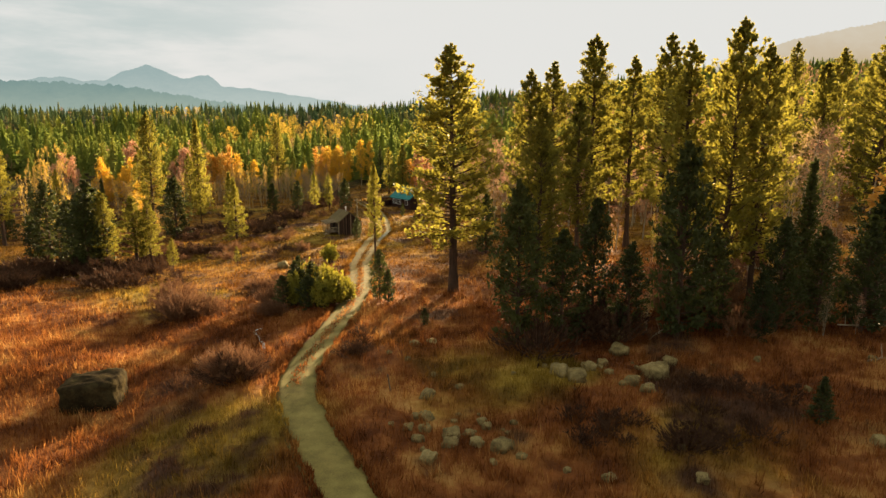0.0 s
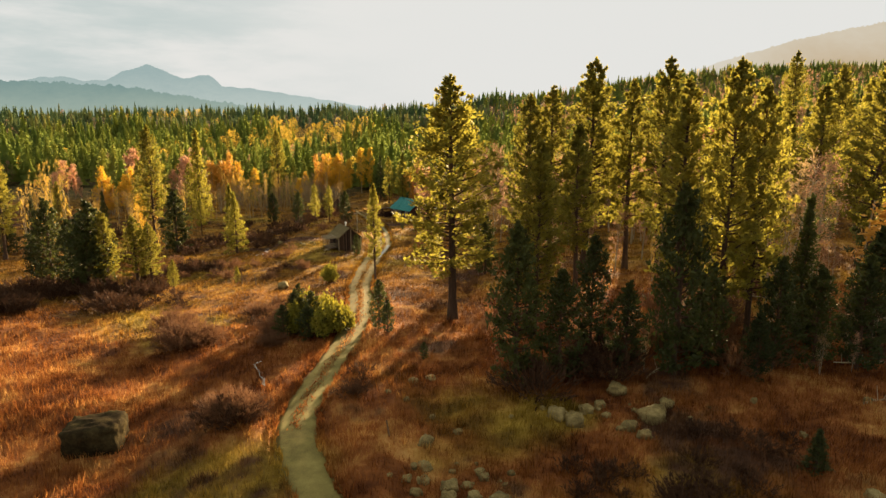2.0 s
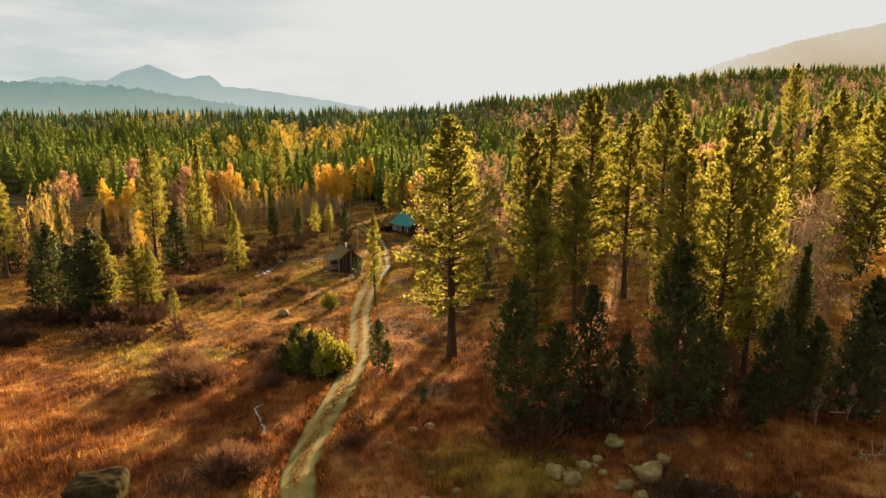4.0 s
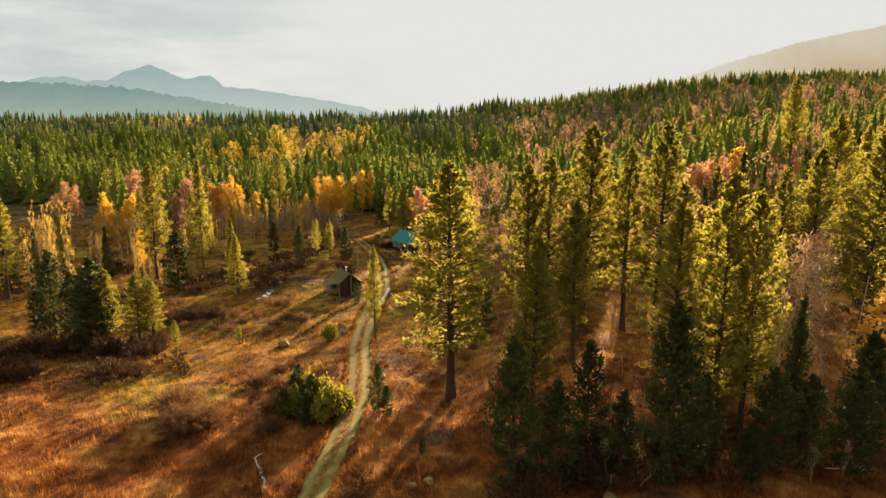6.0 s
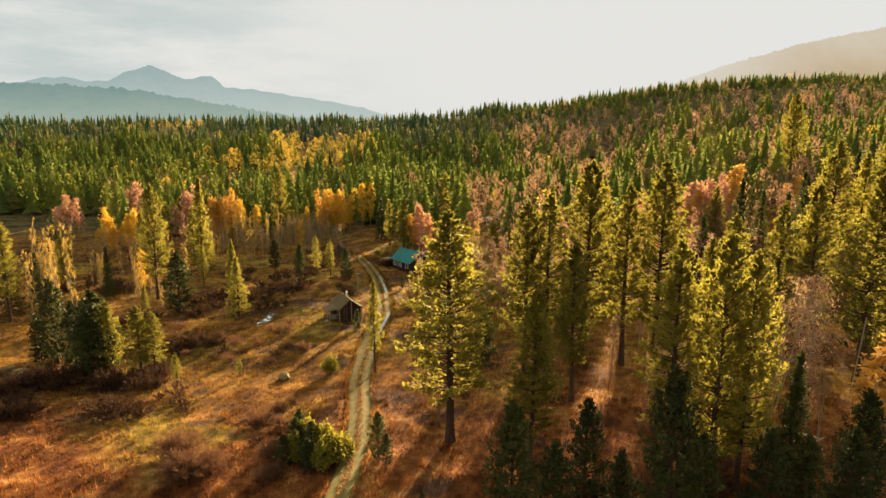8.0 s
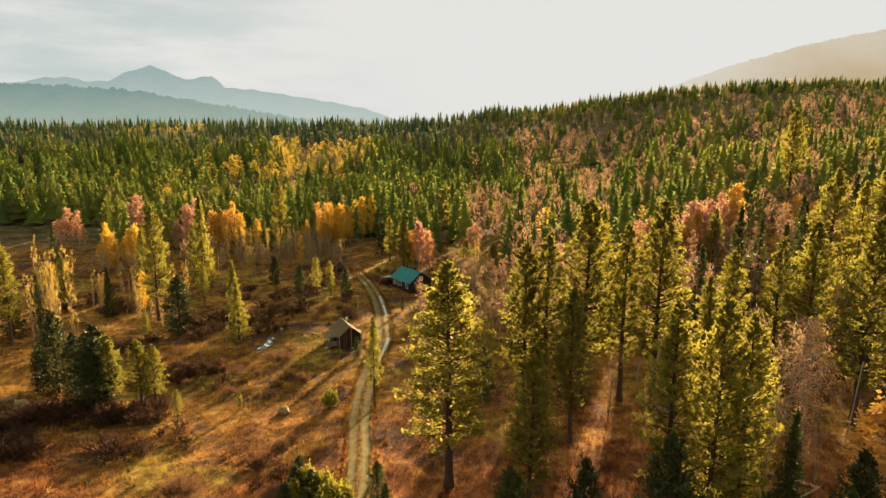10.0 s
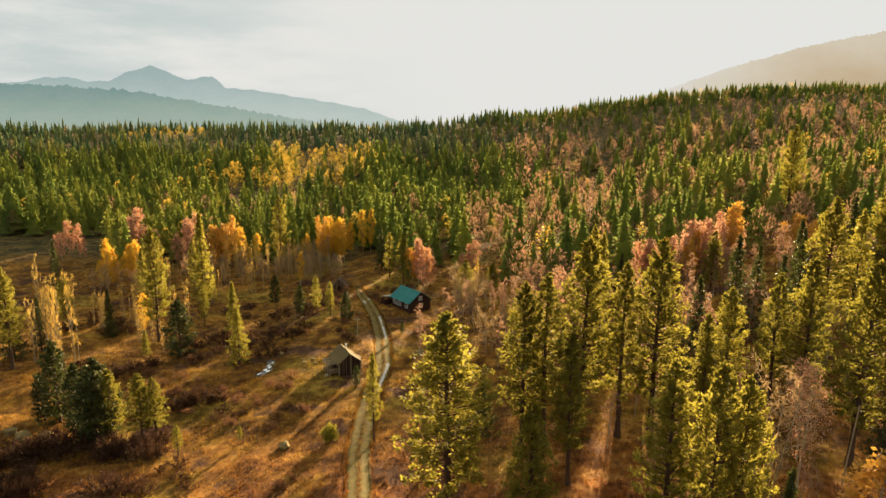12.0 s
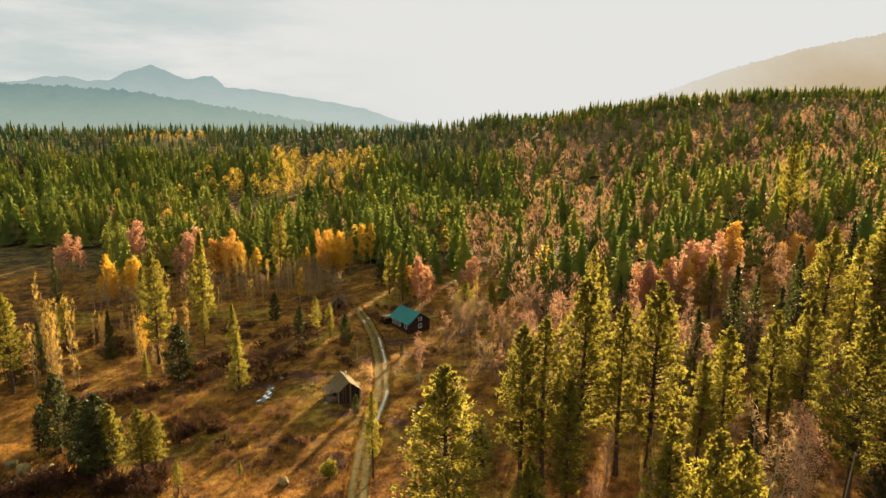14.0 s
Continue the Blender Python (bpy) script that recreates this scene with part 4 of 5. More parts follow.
def blades(name, label, x, y, high, wide, seed, mat, base=None):
    """One pointed blade for each spot, leaning its own way."""
    rng = np.random.RandomState(seed)
    n = len(x)
    z = (base or ground)(x, y)
    a = rng.uniform(0, 6.28, n)
    h = high * rng.uniform(0.5, 1.2, n)
    w = wide * rng.uniform(0.6, 1.3, n) / 2
    lx, ly_ = rng.normal(0, 0.28, n) * h, rng.normal(0, 0.28, n) * h
    v = np.stack([np.stack([x - np.cos(a) * w, y - np.sin(a) * w, z - 0.03], -1),
                  np.stack([x + np.cos(a) * w, y + np.sin(a) * w, z - 0.03], -1),
                  np.stack([x + lx, y + ly_, z + h], -1)], 1).reshape(-1, 3)
    me = bpy.data.meshes.new(name)
    me.vertices.add(n * 3)
    me.vertices.foreach_set("co", v.ravel())
    me.loops.add(n * 3)
    me.loops.foreach_set("vertex_index", np.arange(n * 3, dtype=np.int32))
    me.polygons.add(n)
    me.polygons.foreach_set("loop_start", np.arange(0, n * 3, 3, dtype=np.int32))
    me.materials.append(mat)
    me.update(calc_edges=True)
    return tagged(new(name, me), label, "grass", kind="stuff")


GRASS, g = material("dry_meadow_grass")
vec = g.add("ShaderNodeNewGeometry").outputs["Position"]
one = g.add("ShaderNodeNewGeometry").outputs["Random Per Island"]
tint, fac = meadow_colour(g, vec, one, 0.35)
face = g.add("ShaderNodeBsdfDiffuse", {"Color": tint})
back = g.add("ShaderNodeBsdfTranslucent", {"Color": tint})
both = g.add("ShaderNodeMixShader", {0: 0.5, 1: face.outputs[0], 2: back.outputs[0]})
g.add("ShaderNodeOutputMaterial", {0: both.outputs[0]})


def spots_for_grass(y0, y1, per, seed):
    rng = np.random.RandomState(seed)
    n = int((y1 - y0) * (0.76 * (y0 + y1) + 16) * per)
    y = rng.uniform(y0, y1, n)
    x = rng.uniform(-1, 1, n) * (0.76 * y1 + 8)
    keep = (np.abs(x) < 0.76 * y + 8) & (np.abs(x - road_x(y)) > 0.95 + rng.uniform(-0.1, 0.6, n))
    keep &= rng.uniform(0, 1, n) < 0.55 + 0.6 * waves(x, y, 6, 77)
    keep &= ~((np.abs(x - creek_x(y)) < 1.0) & (y > 66) & (y < 136))
    return x[keep], y[keep]


x, y = spots_for_grass(15, 46, 130, 1)
blades("near_grass", "knee-high rust and straw coloured dry grass", x, y, 0.42, 0.045, 2, GRASS)
x, y = spots_for_grass(46, 100, 32, 3)
blades("meadow_grass", "rust and straw coloured dry meadow grass", x, y, 0.38, 0.09, 4, GRASS)
x, y = spots_for_grass(100, 185, 8, 5)
blades("far_grass", "tawny dry grass across the valley floor", x, y, 0.36, 0.16, 6, GRASS)
tr = np.random.RandomState(14)          # taller tussocks
ty = np.repeat(tr.uniform(17, 62, 1100), 16)
tx = np.repeat(tr.uniform(-1, 1, 1100), 16) * (0.76 * ty + 6)
ty, tx = ty + tr.normal(0, 0.13, len(ty)), tx + tr.normal(0, 0.13, len(tx))
ok = np.abs(tx - road_x(ty)) > 1.5
blades("grass_tussocks", "tall straw-coloured tussocks standing in the meadow", tx[ok], ty[ok], 0.72, 0.05, 15, GRASS)
ry = np.random.RandomState(8).uniform(31, 150, 5000)
rx = road_x(ry) + np.random.RandomState(9).normal(0, 0.2, 5000)
blades("lane_weeds", "short brown weeds between the wheel tracks", rx, ry, 0.15, 0.08, 10, GRASS, bed)
vr = np.random.RandomState(18)
vy = 16 + 134 * vr.uniform(0, 1, 15000) ** 1.6
vside = np.where(vr.uniform(0, 1, 15000) < 0.5, -1, 1)
vx = road_x(vy) + vside * (1.12 + 0.2 * S(35, 70, vy) + np.abs(vr.normal(0, 0.22, 15000)) - 0.18 * (waves(vy, vside * 40.0, 2.5, 19) > 0.1))
blades("verge_grass", "ragged dry grass along the edges of the lane", vx, vy, 0.3, 0.06, 20, GRASS, bed)

# ---------------------------------------------------------------- rocks


def rock(name, label, x, y, sx, sy, sz, seed, mat, sunk=0.3, detail=3, blocky=0.5, wild=1.3):
    """A worn, slightly faceted stone sunk into the ground."""
    bm = bmesh.new()
    bmesh.ops.create_icosphere(bm, subdivisions=detail, radius=1.0)
    off = Vector((seed * 3.7, seed * 1.9, seed * 5.3))
    for v in bm.verts:
        c = v.co.copy()
        if blocky:
            m = max(abs(c.x), abs(c.y), abs(c.z))
            c = c.lerp(c / m, blocky)
        d = 1 + wild * (0.30 * noise.noise(c * 1.1 + off) + 0.12 * noise.noise(c * 2.9 + off) + 0.06 * noise.noise(c * 6 + off))
        v.co = Vector((c.x * d * sx / 2, c.y * d * sy / 2, c.z * d * sz / 2))
    for f in bm.faces:
        f.smooth = True
    me = bpy.data.meshes.new(name)
    bm.to_mesh(me)
    bm.free()
    me.materials.append(mat)
    ob = tagged(new(name, me), label, "rock", "field stones" if name == "rock" else "")
    ob.matrix_basis = pose(x, y, gz(x, y) + sz * (0.5 - sunk), 0, 0, (seed * 53) % 360)
    return ob


b = rock("boulder", "large flat-topped dark boulder with lichen in the meadow", -19.3, 31.3, 3.0, 2.2, 2.2, 3, MOSSY, 0.14, 5, 0.75, 0.4)
b.matrix_basis = pose(-19.1, 31.3, gz(-19.1, 31.3) + 0.62, 4, -3, 8)

for k_, (x, y, w) in enumerate([
    (7.2, 31.7, 1.32), (6.4, 32.3, 1.20), (8.2, 33.0, 0.92), (10.1, 31.1, 1.01), (11.6, 32.2, 1.64), (10.6, 30.2, 0.84), (10.7, 35.8, 1.33), (9.2, 33.9, 0.82),
    (-0.7, 38.7, 0.72), (-1.8, 37.9, 0.70), (-0.8, 29.8, 0.97), (-0.8, 27.4, 0.76), (-1.6, 26.4, 0.54), (-0.8, 26.3, 0.68), (-1.0, 25.4, 0.47), (0.3, 25.0, 0.81)]):
    rock("rock", "pale grey granite field stone in the grass", x, y - 0.6, w * 0.85, w * 0.74, w * 0.6, k_ + 5, ROCK, 0.3)
for k_, (x, y, w) in enumerate([
    (0.4, 25.8, 0.95), (-0.6, 23.7, 0.83), (1.5, 25.1, 0.70), (1.2, 26.0, 0.53), (2.5, 24.7, 1.10), (2.1, 23.7, 0.40), (3.3, 24.0, 0.49), (6.5, 22.3, 0.58),
    (10.1, 22.2, 0.66), (10.2, 24.6, 0.41), (5.0, 23.0, 0.38), (4.4, 20.7, 0.46), (19.0, 25.0, 0.88), (4.0, 37.4, 0.45), (0.9, 31.0, 0.52), (-0.5, 32.9, 0.46)]):
    rock("rock", "pale grey granite field stone in the grass", x, y - 0.6, w * 0.85, w * 0.72, w * 0.62, k_ + 41, ROCK, 0.28)
for k_, (x, y, w) in enumerate([
    (-2.1, 34.4, 0.38), (-3.3, 35.5, 0.33), (12.2, 32.2, 0.90), (13.0, 33.0, 0.74), (2.0, 26.2, 0.49), (-1.3, 26.8, 0.40), (-18.8, 69.9, 1.3), (-22.5, 97, 0.7), (-21.4, 98, 0.6),
    (-23.2, 98.4, 0.5), (-20.6, 96.4, 0.5), (-27.8, 103, 0.9), (-28.6, 100, 0.8), (-54.5, 75.5, 2.2), (-52.6, 77, 1.6), (-56.8, 76.5, 1.5), (-80.3, 127.9, 1.9), (-3.7, 100.8, 1.2), (11.3, 37.3, 1.0), (11.8, 40.6, 1.4), (12.6, 39.8, 0.9), (10.7, 35.5, 0.7), (18.3, 33.6, 0.45), (19.1, 29.9, 0.4), (24.8, 33.4, 0.5), (-4.0, 100.0, 0.7)]):
    rock("rock", "weathered grey stone half sunk in the grass", x, y, w, w * 0.85, w * 0.75, k_ + 81, ROCK, 0.28)

more = random.Random(33)
for k_ in range(34):
    cx_, cy_, sx, sy = ((1.0, 25.3, 1.5, 1.0), (9.6, 31.8, 2.2, 1.1))[k_ % 2]
    w = 0.2 + 0.35 * more.random() ** 2
    rock("rock", "small tan stone among larger field stones", more.gauss(cx_, sx), more.gauss(cy_, sy), w, w * 0.8, w * 0.65, k_ + 131, ROCK, 0.25, 2)

# ---------------------------------------------------------------- shrubs in the meadow and under the trees
for kind, cx_, cy_, n_, sx, sy, h in [
    ("dark", -39, 70.5, 15, 7, 2.0, 2.4), ("dark", -42, 61, 13, 8, 2.2, 2.0), ("dark", -50, 70, 11, 5, 3, 2.4), ("willow", -52, 58, 8, 6, 3, 2.2), ("dark", -54, 70, 7, 5, 3, 2.4),
    ("dark", -32, 110, 14, 8, 9, 2.2), ("willow", -36, 92, 12, 8, 6, 1.9), ("dark", -38, 130, 12, 12, 8, 2.2), ("willow", -22, 84, 7, 6, 5, 1.7),
    ("willow", -17, 60, 8, 5, 4, 1.7), ("dark", -16.5, 54, 5, 2, 3, 1.4), ("dark", 9.4, 26, 18, 3.6, 1.8, 0.9), ("dark", 9, 39, 8, 4, 2.5, 2.2),
    ("willow", 17, 40, 10, 6, 3, 2.6), ("willow", 24, 48, 10, 8, 5, 2.8), ("dark", 15.5, 30, 6, 5, 3, 0.9), ("dark", -5.3, 36, 7, 0.4, 3.5, 0.9),
    ("willow", -26, 146, 8, 9, 6, 2.2), ("dark", -70, 120, 8, 10, 9, 2.0), ("dark", -38, 86, 9, 4, 4, 1.9), ("willow", -45, 96, 8, 6, 6, 1.7), ("dark", -27, 76, 6, 6, 5, 1.3), ("willow", 0, 88, 6, 3, 9, 1.3), ("dark", -55, 100, 8, 6, 6, 2.0), ("willow", -1, 60, 6, 4, 4, 1.3), ("dark", -45, 112, 8, 7, 5, 1.8), ("willow", -24, 112, 7, 7, 5, 1.6), ("willow", -32, 84, 8, 6, 5, 1.5), ("dark", -15, 108, 4, 3, 5, 1.4), ("willow", -20, 132, 7, 6, 6, 1.8), ("willow", -12, 142, 10, 6, 5, 1.6), ("dark", -14, 136, 5, 5, 4, 1.4), ("willow", -2, 112, 7, 4, 6, 1.2), ("dark", -28, 64, 5, 4, 4, 1.1), ("willow", -60, 62, 6, 5, 4, 2.0),
]:
    for _ in range(n_):
        x, y = cx_ + pick.gauss(0, sx * 0.65), cy_ + pick.gauss(0, sy * 0.65)
        if abs(x - float(road_x(y))) < 2.6 or (abs(x + 16) < 5 and abs(y - 96) < 7) or (-33 < x < -26 and 88 < y < 103):
            continue
        put(kind, x, y, h * pick.uniform(0.6, 1.2), pick.uniform(0.8, 1.15))

# ---------------------------------------------------------------- water
# pale base colour stands in for sun glare on puddles and rivulet
GLARE_WATER, g = material("glare_pale_water")
vec = g.add("ShaderNodeTexCoord").outputs["Object"]
b = g.add("ShaderNodeBump", {"Strength": 0.35, "Distance": 0.02, "Height": g.noise(vec, 3.0, 3)})
p = g.add("ShaderNodeBsdfPrincipled", {"Base Color": (0.34, 0.32, 0.26, 1), "Roughness": 0.04, "Normal": b.outputs[0]})
g.add("ShaderNodeOutputMaterial", {0: p.outputs[0]})
STREAM, g = material("dark_creek_water")
vec = g.add("ShaderNodeTexCoord").outputs["Object"]
b = g.add("ShaderNodeBump", {"Strength": 0.6, "Distance": 0.04, "Height": g.noise(vec, 2.2, 4)})
p = g.add("ShaderNodeBsdfPrincipled", {"Base Color": (0.05, 0.042, 0.028, 1), "Roughness": 0.08, "Normal": b.outputs[0]})
g.add("ShaderNodeOutputMaterial", {0: p.outputs[0]})
FOAM = rough_material("white_water", [(0.3, (0.45, 0.48, 0.46)), (0.6, (0.82, 0.84, 0.82))], 2.0, rough=0.35)


def ribbon(name, label, ys_, xf, width, lift, mat, seed, level=None):
    """A narrow sheet of water that follows the ground."""
    n = len(ys_)
    xc = xf(ys_)
    w = width * (0.65 + 0.5 * np.abs(waves(ys_, 0 * ys_, 2.4, seed)) * 2)
    w[0] = w[-1] = 0.04
    cols = np.linspace(-1, 1, 5)
    gx_ = xc[:, None] + cols * w[:, None] / 2
    gy_ = np.repeat(ys_[:, None], 5, 1)
    zc = ground(xc, ys_)
    zz = np.repeat((np.minimum.reduce([zc, ground(xc - 0.3, ys_), ground(xc + 0.3, ys_)]) if level is None else bed(xc, ys_))[:, None], 5, 1) + lift
    i = (np.arange(n - 1)[:, None] * 5 + np.arange(4)[None, :]).ravel()
    me = mesh_of(name, np.stack([gx_, gy_, zz], -1).reshape(-1, 3), np.stack([i, i + 1, i + 6, i + 5], -1), mat, True)
    return tagged(new(name, me), label, "water", kind="structure")


ribbon("creek_water", "narrow dark creek running between shrubs", np.arange(95.0, 103.0, 0.5), creek_x, 1.6, 0.25, STREAM, 3)
for a_, b_, dx in ((95.4, 96.4, -0.35), (96.2, 97.4, 0.35), (97.0, 98.2, -0.3), (98.0, 99.4, 0.1), (99.0, 100.2, -0.4), (100.0, 101.2, 0.3), (73.0, 74.4, 0.2), (74.6, 76.0, -0.2)):
    ribbon("white_water", "white rapids on the creek", np.arange(a_, b_, 0.25), lambda q, d=dx: creek_x(q) + d, 0.55, 0.33, FOAM, int(a_))
ribbon("rivulet_water", "thin bright rivulet through the meadow grass", np.arange(37.6, 43.0, 0.2), lambda q: np.interp(q, [37.5, 39.6, 42.1, 43.0, 44.8], [-11.5, -12.4, -13.7, -13.1, -13.4]) + 0.07 * np.sin(q * 4.1), 0.2, 0.10, GLARE_WATER, 8)
for a_, b_, off, wid in ((86.0, 97.5, 0.72, 0.5), (109.0, 117.0, 0.75, 0.42), (117.5, 124.0, 0.7, 0.36), (133.5, 136.5, -0.5, 0.6), (136.5, 138.5, 0.9, 0.7)):
    ribbon("rut_puddle", "long rain puddle lying in a wheel rut", np.arange(a_, b_, 0.3), lambda q, o=off: road_x(q) + o, wid, 0.0, GLARE_WATER, int(a_), 1)

# ---------------------------------------------------------------- cabins


def box(bm, x0, x1, y0, y1, z0, z1, m=None):
    r = bmesh.ops.create_cube(bm, size=1.0)
    for v in r["verts"]:
        v.co = Vector(((x0 + x1) / 2 + v.co.x * (x1 - x0), (y0 + y1) / 2 + v.co.y * (y1 - y0), (z0 + z1) / 2 + v.co.z * (z1 - z0)))
        if m is not None:
            v.co = m @ v.co
    return r["verts"]


def part(name, bm, mat, parent, label=""):
    me = bpy.data.meshes.new(name)
    bm.to_mesh(me)
    bm.free()
    me.materials.append(mat)
    ob = new(name, me)
    ob.parent = parent
    if label:
        tagged(ob, label)
    return ob


WOOD = rough_material("weathered_dark_boards", [(0.25, (0.030, 0.018, 0.012)), (0.45, (0.075, 0.045, 0.027)), (0.58, (0.15, 0.095, 0.055)), (0.75, (0.34, 0.25, 0.15))], 1.0, 5, 0.5, stretch=(5, 5, 0.25))
GREY_WOOD = rough_material("sun_bleached_timber", [(0.25, (0.14, 0.10, 0.06)), (0.5, (0.28, 0.22, 0.13)), (0.8, (0.44, 0.36, 0.24))], 1.5, 5, 0.4)
SHAKES = rough_material("old_roof_boards", [(0.25, (0.060, 0.042, 0.018)), (0.48, (0.13, 0.098, 0.042)), (0.62, (0.20, 0.155, 0.072)), (0.85, (0.33, 0.27, 0.14))], 0.9, 6, 0.5)
DARK_LOG = rough_material("dark_stained_logs", [(0.3, (0.022, 0.012, 0.009)), (0.55, (0.055, 0.028, 0.020)), (0.8, (0.10, 0.055, 0.038))], 1.5, 5, 0.5)
TEAL = rough_material("teal_metal_roofing", [(0.25, (0.020, 0.13, 0.125)), (0.5, (0.035, 0.20, 0.19)), (0.8, (0.07, 0.28, 0.26))], 0.5, 8, 0.1, 0.45)
WHITE = rough_material("white_paint", [(0.3, (0.55, 0.53, 0.48)), (0.7, (0.78, 0.77, 0.72))], 2.0, 6, 0.1, 0.6)
TIN = rough_material("pale_tin_roofing", [(0.3, (0.24, 0.24, 0.20)), (0.7, (0.42, 0.41, 0.35))], 0.8, 6, 0.2, 0.5)
BLACK = rough_material("shade_and_pipe_black", [(0.3, (0.008, 0.007, 0.006)), (0.7, (0.016, 0.014, 0.012))], 1.0)
GLASS, g = material("dark_window_glass")
p = g.add("ShaderNodeBsdfPrincipled", {"Base Color": (0.02, 0.022, 0.025, 1), "Roughness": 0.05})
g.add("ShaderNodeOutputMaterial", {0: p.outputs[0]})
wr = random.Random(5)


def board_material():
    m, g = material("weathered_mixed_boards")
    vec = g.add("ShaderNodeMapping", {"Vector": g.add("ShaderNodeTexCoord").outputs["Object"], "Scale": (5, 5, 0.4)}).outputs[0]
    one = g.add("ShaderNodeObjectInfo").outputs["Random"]
    fac = g.math("ADD", g.math("MULTIPLY", one, 0.7), g.math("MULTIPLY", g.noise(vec, 1.5, 6, 0.65), 0.4))
    tint = g.ramp(fac, [(0.25, (0.016, 0.009, 0.006)), (0.6, (0.048, 0.025, 0.015)), (0.8, (0.095, 0.055, 0.032)), (0.95, (0.30, 0.22, 0.13))])
    b = g.add("ShaderNodeBump", {"Strength": 0.4, "Distance": 0.02, "Height": fac})
    p = g.add("ShaderNodeBsdfPrincipled", {"Base Color": tint, "Roughness": 0.9, "Specular IOR Level": 0.2, "Normal": b.outputs[0]})
    g.add("ShaderNodeOutputMaterial", {0: p.outputs[0]})
    return m


BOARDS = board_material()


UNIT = {}


def piece(name, mat, parent, m):
    """A board or log: an object of its own on a shared unit mesh, stretched by m."""
    key = (name == "log", mat.name)
    if key not in UNIT:
        bm = bmesh.new()
        if name == "log":
            bmesh.ops.create_cone(bm, cap_ends=True, segments=8, radius1=1.0, radius2=0.96, depth=1.0)
            for f in bm.faces:
                f.smooth = len(f.verts) == 4
        else:
            bmesh.ops.create_cube(bm, size=1.0)
        me = bpy.data.meshes.new(name)
        bm.to_mesh(me)
        bm.free()
        me.materials.append(mat)
        UNIT[key] = me
    ob = new(name, UNIT[key])
    ob.parent = parent
    ob.matrix_basis = m
    return ob


def span(x0, x1, y0, y1, z0, z1):
    return Matrix.Translation(((x0 + x1) / 2, (y0 + y1) / 2, (z0 + z1) / 2)) @ Matrix.Diagonal((x1 - x0, y1 - y0, z1 - z0, 1))


def board_wall(parent, p0, p1, z0, top, mat, width=0.21, thick=0.05, gap_at=None):
    """A sill with upright boards from p0 to p1; top(u) gives their height along the wall."""
    d = Vector((p1[0] - p0[0], p1[1] - p0[1], 0))
    n = max(3, int(d.length / width))
    turn = Matrix.Translation((p0[0], p0[1], 0)) @ Matrix.Rotation(math.atan2(d.y, d.x), 4, "Z")
    bm = bmesh.new()
    box(bm, 0.05, d.length - 0.05, thick / 2 + 0.02, thick / 2 + 0.14, z0, z0 + 0.75, turn)
    wall = part("wall", bm, WOOD, parent)
    for i in range(n):
        u0, u1 = i / n, (i + 1) / n - 0.006
        u = (u0 + u1) / 2
        t = top(u) + wr.uniform(-0.03, 0.03)
        if gap_at and gap_at[0] < u < gap_at[1]:
            spans = [(gap_at[3], t)] if gap_at[2] <= z0 + 1.0 else [(z0, gap_at[2]), (gap_at[3], t)]
        else:
            spans = [(z0, t)]
        off = wr.uniform(-0.012, 0.012)
        for lo, hi in spans:
            if hi - lo > 0.05:
                piece("board", mat, wall, turn @ span(u0 * d.length, u1 * d.length, off - thick / 2, off + thick / 2, lo, hi))
    return wall


def log_wall(parent, p0, p1, z0, z1, mat, r=0.13, gable=None):
    """Courses of round logs on a sill; gable: extra rise towards the middle."""
    a, b = Vector((*p0, 0)), Vector((*p1, 0))
    d = (b - a).normalized()
    bm = bmesh.new()
    turn = Matrix.Translation(a) @ Matrix.Rotation(math.atan2(d.y, d.x), 4, "Z")
    box(bm, 0.1, (b - a).length - 0.1, -0.06, 0.06, z0 - 0.2, z1 - 0.1, turn)
    wall = part("wall", bm, mat, parent)
    for i in range(int((z1 + (gable or 0) - z0) / (2 * r))):
        z = z0 + r + i * 2 * r
        cut = max(0.0, (z - z1) / gable) * 0.5 if gable else 0.0
        s, e = a.lerp(b, cut), a.lerp(b, 1 - cut)
        if i % 2 == 0 and cut == 0:
            s, e = s - d * 0.14, e + d * 0.14
        L = (e - s).length
        if L < 0.3:
            continue
        k = r * wr.uniform(0.97, 1.05)
        piece("log", mat, wall, Matrix.Translation(((s + e) / 2) + Vector((0, 0, z))) @ d.to_track_quat("Z", "Y").to_matrix().to_4x4() @ Matrix.Diagonal((k, k, L, 1)))
    return wall


def roof_slope(parent, half, L, eave_z, ridge_z, side, over, mat, step=0.28, thick=0.06, seams=False, name="roof_slope", label=""):
    """One side of a gable roof: a deck with boards or seamed panels from ridge to eave."""
    run, rise = half + over, (ridge_z - eave_z) * (half + over) / half
    length = math.hypot(run, rise)
    ang = math.atan2(rise, run)
    m = Matrix.Translation((0, 0, ridge_z)) @ (Matrix.Rotation(ang, 4, "Y") if side > 0 else Matrix.Rotation(math.pi, 4, "Z") @ Matrix.Rotation(ang, 4, "Y"))
    bm = bmesh.new()
    box(bm, 0.0, length - 0.12, -L / 2 + 0.05, L / 2 - 0.05, -0.05, -0.004, m)
    deck = part(name, bm, WOOD, parent, label)
    y = -L / 2
    while y < L / 2 - 0.01:
        w = min(step, L / 2 - y)
        lift = wr.uniform(0, 0.03) if not seams else 0.0
        end = length + (wr.uniform(-0.10, 0.05) if not seams else 0.0)
        piece("roof_panel" if seams else "roof_board", mat, deck, m @ span(-0.02, end, y + 0.004, y + w - 0.004, lift, lift + thick))
        if seams:
            piece("seam", mat, deck, m @ span(-0.02, end, y - 0.02, y + 0.02, thick, thick + 0.05))
        y += w
    return deck


